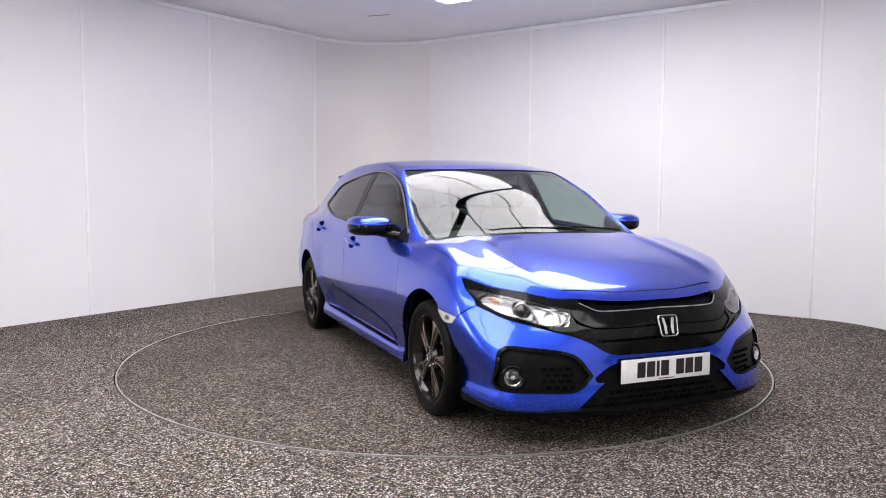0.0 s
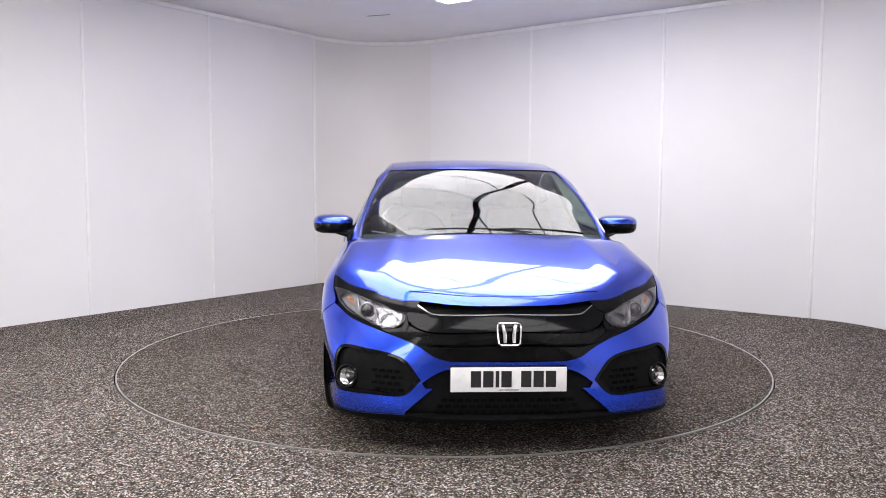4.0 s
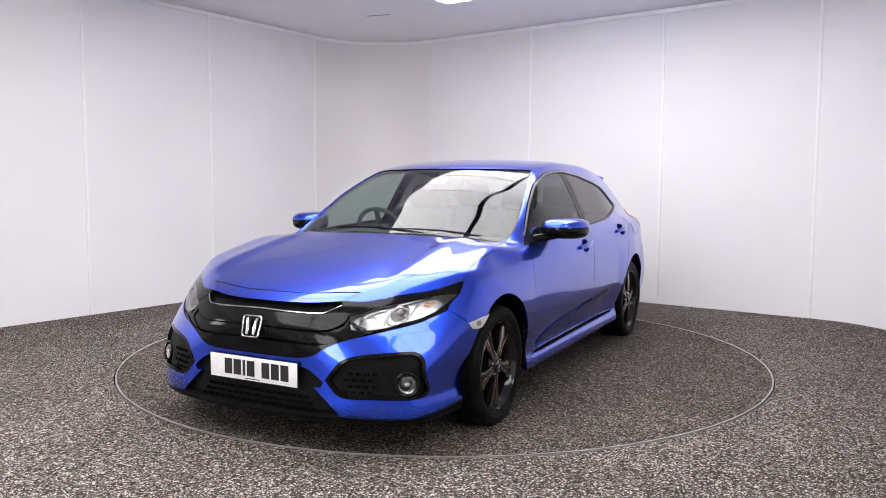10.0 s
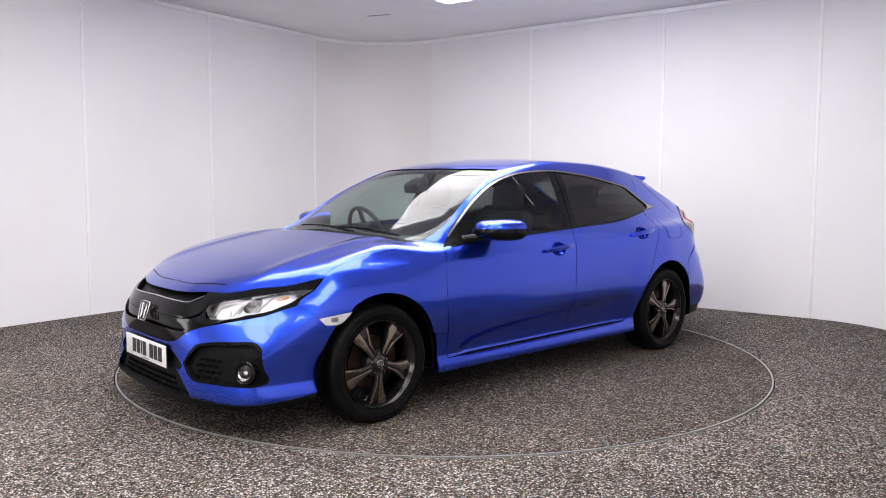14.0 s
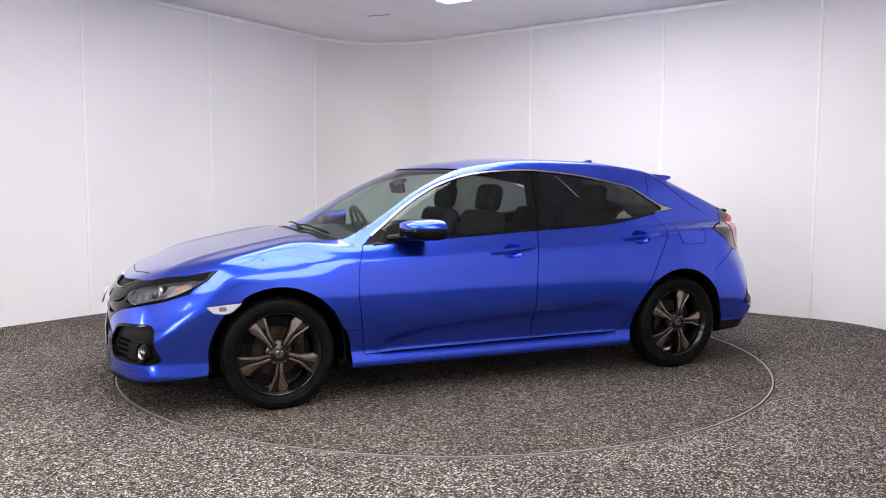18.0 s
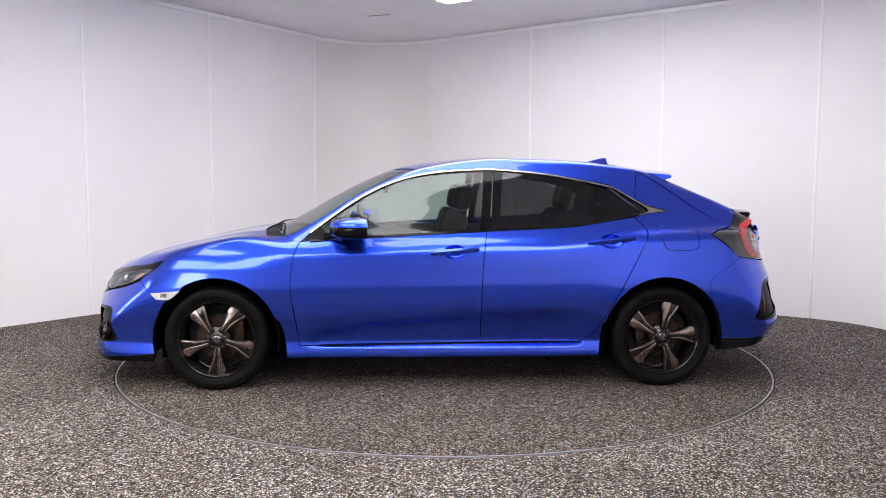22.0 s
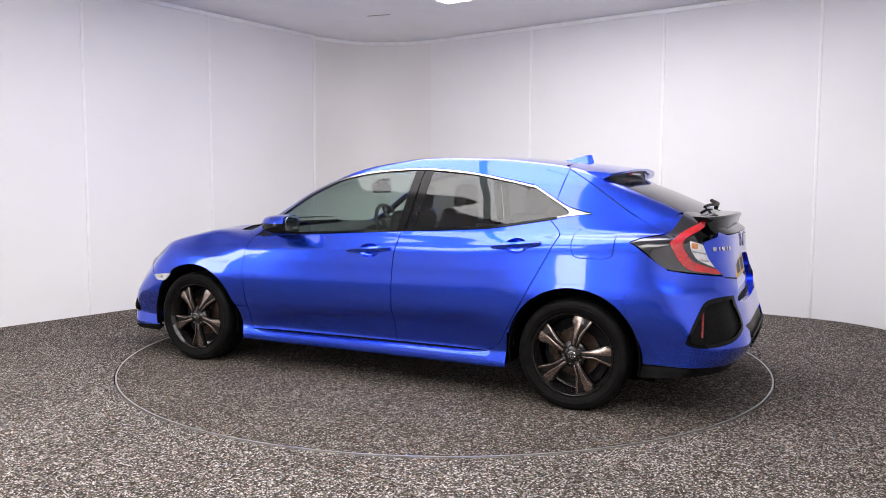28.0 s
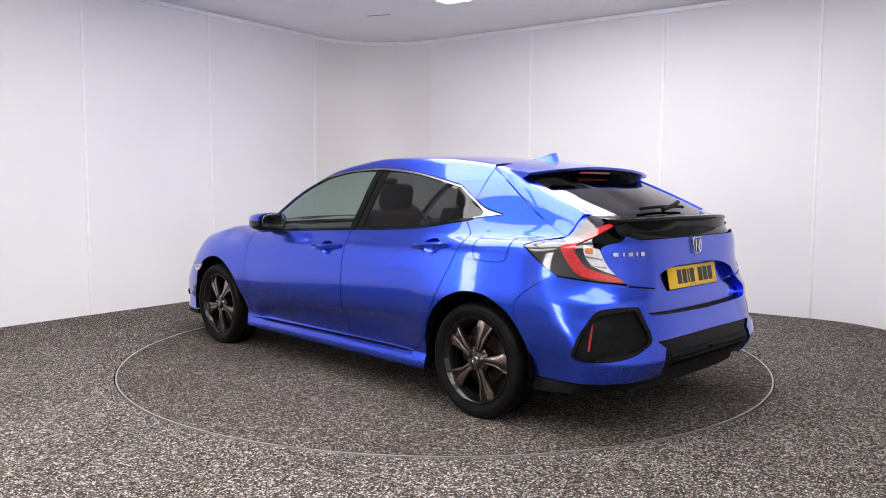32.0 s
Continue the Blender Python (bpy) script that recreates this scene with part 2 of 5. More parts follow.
R_IN = 1.0
U_END = 6.46
wall_run("wall_left", [(0, 11.0), (0, R_IN)], "smooth white panelled studio wall")
wall_run("wall_corner", arc(R_IN, R_IN, R_IN, 180, 270), "curved warm white studio wall corner", mat=WALL_WARM)
wall_run("wall_back", [(R_IN, 0), (U_END - R_IN, 0)], "smooth white panelled studio wall")
wall_run("wall_curve", arc(U_END - R_IN, R_IN, R_IN, 270, 360), "curved white studio wall corner")
wall_run("wall_right", [(U_END, R_IN), (U_END, 2.0), (U_END + 2.6, 2.0), (U_END + 2.6, 11.0)], "plain white studio wall")
wall_run("wall_behind", [(U_END + 2.6, 11.0), (0, 11.0)], "plain white studio wall")

CEIL_UV = ((-0.3, -0.3), (-0.3, 11.3), (U_END + 2.9, 11.3), (U_END + 2.9, -0.3))
bm = bmesh.new()
lo = [bm.verts.new((*plan(u, v), ROOM_H + 0.002)) for u, v in CEIL_UV]
hi = [bm.verts.new((*plan(u, v), ROOM_H + 0.12)) for u, v in CEIL_UV]
bm.faces.new(lo)
bm.faces.new(hi[::-1])
for i in range(4):
    j = (i + 1) % 4
    bm.faces.new((lo[i], hi[i], hi[j], lo[j]))
tagged(part("ceiling", bm, CEIL, None, smooth=False), "flat white studio ceiling", "ceiling", kind="structure")

# floor with a round hole for the turntable
GAP = 0.012
bm = bmesh.new()
N = 128
inner = [bm.verts.new(((TABLE_R + GAP) * math.cos(2 * math.pi * i / N), (TABLE_R + GAP) * math.sin(2 * math.pi * i / N), 0)) for i in range(N)]
outer = [bm.verts.new((14 * math.cos(2 * math.pi * i / N), 14 * math.sin(2 * math.pi * i / N), 0)) for i in range(N)]
low = [bm.verts.new((v.co.x, v.co.y, -0.06)) for v in inner]
for i in range(N):
    j = (i + 1) % N
    bm.faces.new((inner[i], outer[i], outer[j], inner[j]))
    bm.faces.new((low[i], inner[i], inner[j], low[j]))
tagged(part("floor", bm, CARPET, None), "black and white speckled studio carpet", "floor", kind="structure")

# the turntable
table = tagged(new("turntable"), "large round carpeted turntable flush with the floor", "turntable")
bm = lathe_bm([(0.0, 0.001), (1.2, 0.001), (TABLE_R - 0.006, 0.001), (TABLE_R - 0.006, -0.05), (0.0, -0.05)], 128, "z")
part("platform", bm, CARPET_T, table)
part("rim", lathe_bm([(TABLE_R - 0.006, -0.05), (TABLE_R - 0.006, 0.003), (TABLE_R + 0.003, 0.003), (TABLE_R + 0.003, -0.05)], 160, "z"), EDGE, table, "thin bare metal edge strip")


# joint strips of the wall panels
def joint(u, v, nu, nv, i):
    bm = box_bm(0.028, 0.010, ROOM_H - 0.02, bevel=0.003)
    ang = math.atan2(AX_U.y * nu + AX_V.y * nv, AX_U.x * nu + AX_V.x * nv) + math.pi / 2
    ob = part("panel_joint", bm, STRIP, None)
    ob.matrix_basis = Matrix.Translation((*plan(u + nu * 0.003, v + nv * 0.003), ROOM_H / 2)) @ Matrix.Rotation(ang, 4, "Z")
    return tagged(ob, "thin white vertical joint strip on a wall panel", "trim", "wall joint strips", "structure")


def uv_at(x, y):
    d = Vector((x, y)) - CORNER
    return d.dot(AX_U), d.dot(AX_V)


for k, (x, y) in enumerate(((-3.353, 1.519), (-2.587, 2.686), (-1.611, 3.87))):
    joint(0, uv_at(x, y)[1], 1, 0, k)
for k, (x, y) in enumerate(((0.973, 3.286), (2.225, 2.372), (3.424, 1.522))):
    joint(uv_at(x, y)[0], 0, 0, 1, k)

# cove trim along the top of the walls
def cove(name, uv):
    bm = bmesh.new()
    cols = []
    for i, (u, v) in enumerate(uv):
        a, b = uv[max(i - 1, 0)], uv[min(i + 1, len(uv) - 1)]
        d = Vector((b[0] - a[0], b[1] - a[1])).normalized()
        o = Vector((-d.y, d.x))
        cols.append([bm.verts.new((*plan(u + o.x * k, v + o.y * k), z)) for k, z in ((0.001, ROOM_H - 0.045), (0.012, ROOM_H - 0.042), (0.018, ROOM_H - 0.004), (0.001, ROOM_H - 0.003))])
    for a, b in zip(cols, cols[1:]):
        for k in range(4):
            bm.faces.new((a[k], a[(k + 1) % 4], b[(k + 1) % 4], b[k]))
    tagged(part(name, bm, STRIP, None), "slim white cove trim under the ceiling", "trim", kind="structure")


cove("trim_left", [(0, 9.0), (0, R_IN)])
cove("trim_corner", arc(R_IN, R_IN, R_IN, 180, 270))
cove("trim_back", [(R_IN, 0), (U_END - R_IN, 0)])
cove("trim_curve", arc(U_END - R_IN, R_IN, R_IN, 270, 360))

# two short slots in the ceiling
for x, y, ang in ((-0.72, 2.75, -18), (0.30, 1.42, -24)):
    ob = part("ceiling_slot", box_bm(0.26, 0.018, 0.006, None, 0.002), RIB if y < 2 else EDGE, None)
    ob.matrix_basis = pose(x, y, ROOM_H - 0.001, 0, 0, ang)
    tagged(ob, "short narrow slot in the white ceiling", "vent", "ceiling slots")

# ceiling lights: luminous panels of two tiles to a row, between dark ribs
LIGHT_Z = ROOM_H - 0.065
LU0, LU1, LROW = 2.43, 5.00, 0.632


def slab(name, u0, u1, v0, v1, z0, z1, mat, parent, label=""):
    bm = bmesh.new()
    c = ((u0, v0), (u0, v1), (u1, v1), (u1, v0))
    a = [bm.verts.new((*plan(u, v), z0)) for u, v in c]
    b = [bm.verts.new((*plan(u, v), z1)) for u, v in c]
    bm.faces.new(a)
    bm.faces.new(b[::-1])
    for i in range(4):
        j = (i + 1) % 4
        bm.faces.new((a[i], b[i], b[j], a[j]))
    return part(name, bm, mat, parent, label, smooth=False)


# The last two panels are unseen, added as fill for the foreground.
for u_off, v0, n_rows in ((0.0, 1.65, 3), (0.0, 3.76, 3), (0.0, 6.64, 3), (3.2, 5.30, 3)):
    u0, u1 = LU0 + u_off, LU1 + u_off
    light = tagged(new("ceiling_and_fill_light"), "white luminous ceiling panel divided by dark ribs, also reused as added fill", "light", "ceiling lights")
    v1 = v0 + n_rows * LROW
    um = (u0 + u1) / 2
    for r in range(n_rows):
        for ua, ub in ((u0, um), (um, u1)):
            slab("diffuser", ua + 0.008, ub - 0.008, v0 + r * LROW + 0.005, v0 + (r + 1) * LROW - 0.005, LIGHT_Z, LIGHT_Z + 0.042, GLOW, light, "glowing white diffuser tile")
    for r in range(1, n_rows):
        slab("rib", u0, u1, v0 + r * LROW - 0.011, v0 + r * LROW + 0.011, LIGHT_Z - 0.004, LIGHT_Z + 0.004, RIB, light, "thin dark rib")
    slab("beam", um - 0.034, um + 0.034, v0, v1, LIGHT_Z - 0.012, LIGHT_Z + 0.004, RIB, light, "wide dark beam")
    for ua, ub, va, vb in ((u0 - 0.03, u0, v0 - 0.03, v1 + 0.03), (u1, u1 + 0.03, v0 - 0.03, v1 + 0.03), (u0, u1, v0 - 0.03, v0), (u0, u1, v1, v1 + 0.03)):
        slab("frame_bar", ua, ub, va, vb, LIGHT_Z + 0.038, ROOM_H, STRIP, light)

# lit panels on the walls behind and beside the camera, which the paint mirrors
wall_light = tagged(new("wall_light"), "tall white wall light with two lamps", "light", "wall lights")
slab("casing", 3.95, 5.50, 10.90, 10.97, 0.65, 2.35, STRIP, wall_light)
for z0, z1 in ((0.75, 1.45), (1.55, 2.25)):
    slab("diffuser", 4.05, 5.40, 10.87, 10.90, z0, z1, GLOW_WALL, wall_light, "glowing white diffuser")
wall_light = tagged(new("wall_light"), "tall white wall light with two lamps", "light", "wall lights")
slab("casing", 0.03, 0.10, 7.85, 9.05, 0.65, 2.35, STRIP, wall_light)
for z0, z1 in ((0.75, 1.45), (1.55, 2.25)):
    slab("diffuser", 0.10, 0.13, 7.95, 8.95, z0, z1, GLOW_WALL, wall_light, "glowing white diffuser")

# ================================================================ the car
# Its own space: x forwards, y to its left, z up, origin on the ground midway between the axles.
def curve(xs, ys):
    """A smooth monotone curve through the given stations."""
    xs, ys = np.array(xs, float), np.array(ys, float)
    h, dl = np.diff(xs), np.diff(ys) / np.diff(xs)
    m = np.zeros(len(xs))
    m[0], m[-1] = dl[0], dl[-1]
    for i in range(1, len(xs) - 1):
        if dl[i - 1] * dl[i] > 0:
            a, b = 2 * h[i] + h[i - 1], h[i] + 2 * h[i - 1]
            m[i] = (a + b) / (a / dl[i - 1] + b / dl[i])

    def exact(q):
        q = np.asarray(q, float)
        i = np.clip(np.searchsorted(xs, q) - 1, 0, len(h) - 1)
        t = np.clip((q - xs[i]) / h[i], 0, 1)
        v = ys[i] * (1 + 2 * t) * (1 - t) ** 2 + m[i] * h[i] * t * (1 - t) ** 2 + ys[i + 1] * t * t * (3 - 2 * t) + m[i + 1] * h[i] * t * t * (t - 1)
        return v + np.where(q < xs[0], m[0] * (q - xs[0]), 0) + np.where(q > xs[-1], m[-1] * (q - xs[-1]), 0)
    table_x = np.linspace(xs[0] - 4.0, xs[-1] + 4.0, 60000)
    table_y = exact(table_x)
    return lambda q: np.interp(q, table_x, table_y)


def smax(a, b, k):
    return 0.5 * (a + b + np.sqrt((a - b) ** 2 + k * k))


def smin(a, b, k):
    return -smax(-a, -b, k)


def step(a, b, q):
    t = np.clip((q - a) / (b - a), 0, 1)
    return t * t * (3 - 2 * t)


SIDE_W = curve((0.16, 0.20, 0.255, 0.285, 0.36, 0.46, 0.55, 0.62, 0.70, 0.792, 0.84, 0.88, 0.93, 0.97, 1.05), (0.858, 0.872, 0.864, 0.858, 0.87, 0.894, 0.9035, 0.9055, 0.9005, 0.8925, 0.886, 0.869, 0.853, 0.842, 0.79))
PLAN_W = curve((-2.3, -2.0, -1.6, -1.3, -0.5, 0.5, 1.0, 1.35, 1.7, 2.0, 2.3), (-0.0545, -0.0294, -0.015, 0.002, 0, 0, -0.001, 0.002, -0.02, -0.062, -0.0999))
LIFT = curve((-2.2, -1.6, -1.2, -0.7, 0.0, 0.9, 1.5), (0.09, 0.08, 0.062, 0.030, -0.004, -0.040, -0.045))
DECK = curve((-2.3, -2.1, -1.7, -1.2, 0.9, 1.09, 1.33, 1.5, 1.7, 1.91, 2.06, 2.16, 2.3), (0.985, 0.9839, 0.9945, 0.985, 0.966, 0.9435, 0.907, 0.8765, 0.8345, 0.774, 0.7228, 0.6696, 0.5615))
FRONT = curve((0.14, 0.20, 0.30, 0.42, 0.55, 0.64, 0.72, 0.80), (2.195, 2.229, 2.22, 2.2105, 2.214, 2.1783, 2.1003, 2.0218))
REAR = curve((0.14, 0.25, 0.33, 0.38, 0.44, 0.50, 0.56, 0.60, 0.66, 0.71, 0.76, 0.85, 0.95, 1.02), (-2.11, -2.168, -2.2237, -2.2448, -2.2329, -2.214, -2.2, -2.188, -2.185, -2.162, -2.142, -2.122, -2.12, -2.1183))
GLASS_W = curve((0.70, 0.80, 0.90, 0.96, 1.10, 1.25, 1.33, 1.45), (0.858, 0.856, 0.85, 0.823, 0.752, 0.676, 0.6225, 0.55))
ROOF = curve((-2.4, -2.2, -2.08, -1.72, -1.50, -1.36, -1.12, -0.73, -0.33, 0.07, 0.27, 0.31, 0.60, 0.84, 1.09, 1.3, 1.6), (0.82, 0.9392, 1.028, 1.1985, 1.281, 1.332, 1.378, 1.4125, 1.4185, 1.3839, 1.3496, 1.3386, 1.2133, 1.0784, 0.942, 0.83, 0.65))
HOLLOW = curve((-1.0, -0.80, -0.25, 0.30, 0.68, 0.85), (0.489, 0.486, 0.463, 0.428, 0.374, 0.31))
AXLE, HUB_Z, TYRE_R, ARCH_R = 1.3485, 0.305, 0.310, 0.371


def f_low(p):
    x, y, z = p[..., 0], np.abs(p[..., 1]), p[..., 2]
    w = SIDE_W(z - LIFT(x) * step(0.50, 0.80, z)) + PLAN_W(x)
    for ax, amp in ((AXLE, 0.008), (-AXLE, 0.014)):
        w = w + amp * np.exp(-((x - ax) / 0.42) ** 6) * step(0.25, 0.45, z) * (1 - step(0.60, 0.82, z))
    w = w - 0.050 * step(0.71, 0.88, z) * step(0.9, 1.3, x)
    # the hollow along the foot of the doors, rising to the rear
    zc = HOLLOW(x)
    w = w - smin(0.62 * smax(zc - z, 0.0, 0.012), 0.030, 0.010) * step(-0.0014, 0.0014, z - 0.262 - 0.0076 * (0.862 - x)) * step(0.86, 0.66, x) * step(-0.96, -0.62, x)
    g = y - w
    top = DECK(x) - (0.035 + 0.05 * step(-1.3, -0.6, x) + 0.02 * step(1.0, 1.8, x) - 0.090 * step(0.9, 1.3, x)) * (y / 0.85) ** 2.4
    # raised creases along the bonnet
    top = top + 0.009 * np.exp(-((y - 0.55 - 0.05 * (x - 1.5)) / 0.06) ** 2) * step(0.9, 1.2, x) * (1 - step(1.75, 2.0, x))
    g = smax(g, z - top, 0.045)
    k = 0.307 + 0.172 * step(0.38, 0.64, z)
    q = 3.31 - 0.73 * step(0.38, 0.62, z)
    g = smax(g, (x - FRONT(z) + k * (y / 0.9) ** q) * 0.9, 0.04)
    kr = 0.316 + 0.120 * step(0.48, 0.82, z)
    g = smax(g, (REAR(z) + kr * (y / 0.9) ** 5.0 - x) * 0.95, 0.04)
    return smax(g, 0.155 - z, 0.02)


def f_top(p):
    x, y, z = p[..., 0], np.abs(p[..., 1]), p[..., 2]
    w = GLASS_W(z) - 0.21 * np.clip(x - 0.30, 0, 2) ** 2 - 0.12 * np.clip(-0.9 - x, 0, 2) ** 1.6
    xs = x + step(-0.55, 0.18, x) * 0.15 * (y / 0.7) ** 2 - step(-1.2, -1.7, x) * 0.10 * (y / 0.7) ** 2
    top = ROOF(xs) - 0.024 * (y / 0.6) ** 2 * (1 - 0.6 * step(0.2, 0.6, x)) * (1 - 0.5 * step(-1.3, -1.8, x))
    g = smax((y - w) * 0.9, (z - top) * 0.88, 0.016)
    # the windscreen pillar's bevelled corner
    g = smax(g, 0.75 * (y - w) * 0.9 + 0.55 * (z - top) * 0.88 + 0.018 - 0.06 * step(0.35, 0.10, x), 0.008)
    g = smax(g, -2.11 + 0.5 * (y / 0.9) ** 5.0 - x, 0.03)
    return smax(g, 0.78 - z, 0.02)


def f_body(p):
    return smin(f_low(p), f_top(p), 0.03)


def solve(o, d, inset=0.0, f=f_body):
    """The points where the rays from o along -d first meet the surface, moved inwards by inset."""
    o, d = np.asarray(o, float), np.asarray(d, float)
    d = d / np.linalg.norm(d)
    n = len(o)
    s, out, prev = np.zeros(n), np.zeros(n), np.zeros(n)
    best, at = np.full(n, 9.0), np.zeros(n)
    hit = np.zeros(n, bool)
    live = np.arange(n)
    for _ in range(90):
        c = f(o[live] - d * s[live][:, None]) + inset
        better = c < best[live]
        at[live[better]], best[live[better]] = s[live[better]], c[better]
        hit[live[c <= 0]] = True
        go = (c > 0) & (s[live] < 3.4)
        live, c = live[go], c[go]
        if not len(live):
            break
        prev[live] = s[live]
        s[live] += np.clip(0.6 * c, 0.002, 0.12)
    # close in between the last point outside and the first inside
    lo, hi = np.where(hit, prev, at), np.where(hit, s, at)
    for _ in range(11):
        mid = (lo + hi) / 2
        ins = f(o - d * mid[:, None]) + inset <= 0
        hi, lo = np.where(ins, mid, hi), np.where(ins, lo, mid)
    s = np.where(hit, (lo + hi) / 2, at)
    return o - d * s[:, None]


def grad(p, f=f_body):
    e = 0.001
    g = np.stack([f(p + np.eye(3)[k] * e) - f(p - np.eye(3)[k] * e) for k in range(3)], -1)
    return g / np.linalg.norm(g, axis=-1, keepdims=True)


DIRS = {"side": (0, 1, 0), "top": (0, 0, 1), "front": (1, 0, 0), "rear": (-1, 0, 0)}


KNOWN = {}


def point(o, d):
    if (o, d) not in KNOWN:
        KNOWN[o, d] = tuple(solve([o], d)[0])
    return KNOWN[o, d]


def S(x, z):
    return point((x, 2.0, z), (0, 1, 0))


def T(x, y):
    return point((x, y, 2.2), (0, 0, 1))


def Fr(y, z):
    return point((3.2, y, z), (1, 0, 0))


def Re(y, z):
    return point((-3.2, y, z), (-1, 0, 0))


def spline(pts, closed=False, step_len=0.02):
    """Catmull-Rom through 2D points."""
    pts = [np.array(p, float) for p in pts]
    if len(pts) == 2:
        n = max(1, int(np.linalg.norm(pts[1] - pts[0]) / step_len))
        return [pts[0] + (pts[1] - pts[0]) * i / n for i in range(n + 1)]
    out = []
    m = len(pts)
    for i in range(m - 1 if not closed else m):
        a, b = pts[i], pts[(i + 1) % m]
        p = pts[i - 1] if (i or closed) else a
        c = pts[(i + 2) % m] if (i + 2 < m or closed) else b
        l = np.linalg.norm(b - a)
        n = max(1, int(l / step_len))
        ta, tb = (b - p) / 2, (c - a) / 2
        # keep the tangents no longer than the chord
        for _t in (ta, tb):
            s = np.linalg.norm(_t)
            if s > l > 0:
                _t *= l / s
        for k in range(n):
            t = k / n
            out.append(a * (1 + 2 * t) * (1 - t) ** 2 + ta * t * (1 - t) ** 2 + b * t * t * (3 - 2 * t) + tb * t * t * (t - 1))
    if not closed:
        out.append(pts[-1])
    return out


def outline(segs, step_len):
    """A closed outline from smooth runs that meet at sharp corners."""
    out = []
    for i, s in enumerate(segs):
        run = spline(s, False, step_len)
        nxt = segs[(i + 1) % len(segs)][0]
        if np.linalg.norm(np.array(nxt, float) - run[-1]) < 1e-5:
            run = run[:-1]
        out += run
    # straight closing runs
    full = []
    for i, p in enumerate(out):
        q = out[(i + 1) % len(out)]
        full.append(p)
        d = np.linalg.norm(q - p)
        if d > 1.6 * step_len:
            n = int(d / step_len)
            full += [p + (q - p) * k / n for k in range(1, n)]
    return np.array(full)


def area(poly):
    x, y = poly[:, 0], poly[:, 1]
    return 0.5 * np.sum(x * np.roll(y, -1) - np.roll(x, -1) * y)


def shrink(poly, d):
    if area(poly) < 0:
        poly = poly[::-1]
    e = np.roll(poly, -1, 0) - np.roll(poly, 1, 0)
    n = np.stack([-e[:, 1], e[:, 0]], -1)
    n /= np.linalg.norm(n, axis=1, keepdims=True) + 1e-12
    return poly + n * d


def inside(pts, poly):
    x, y = pts[:, 0], pts[:, 1]
    r = np.zeros(len(pts), bool)
    a = poly
    b = np.roll(poly, -1, 0)
    for (ax, ay), (bx, by) in zip(a, b):
        c = ((ay > y) != (by > y)) & (x < (bx - ax) * (y - ay) / (by - ay + 1e-15) + ax)
        r ^= c
    return r


def snap(p, f=f_body):
    """The point of the surface nearest to p, within a few steps along its slope."""
    p = np.array([p], float)
    for _ in range(5):
        g = np.stack([f(p + np.eye(3)[k] * 0.001) - f(p - np.eye(3)[k] * 0.001) for k in range(3)], -1) / 0.002
        p = p - g * (f(p) / np.maximum((g * g).sum(-1), 0.3))[:, None]
    return p[0]


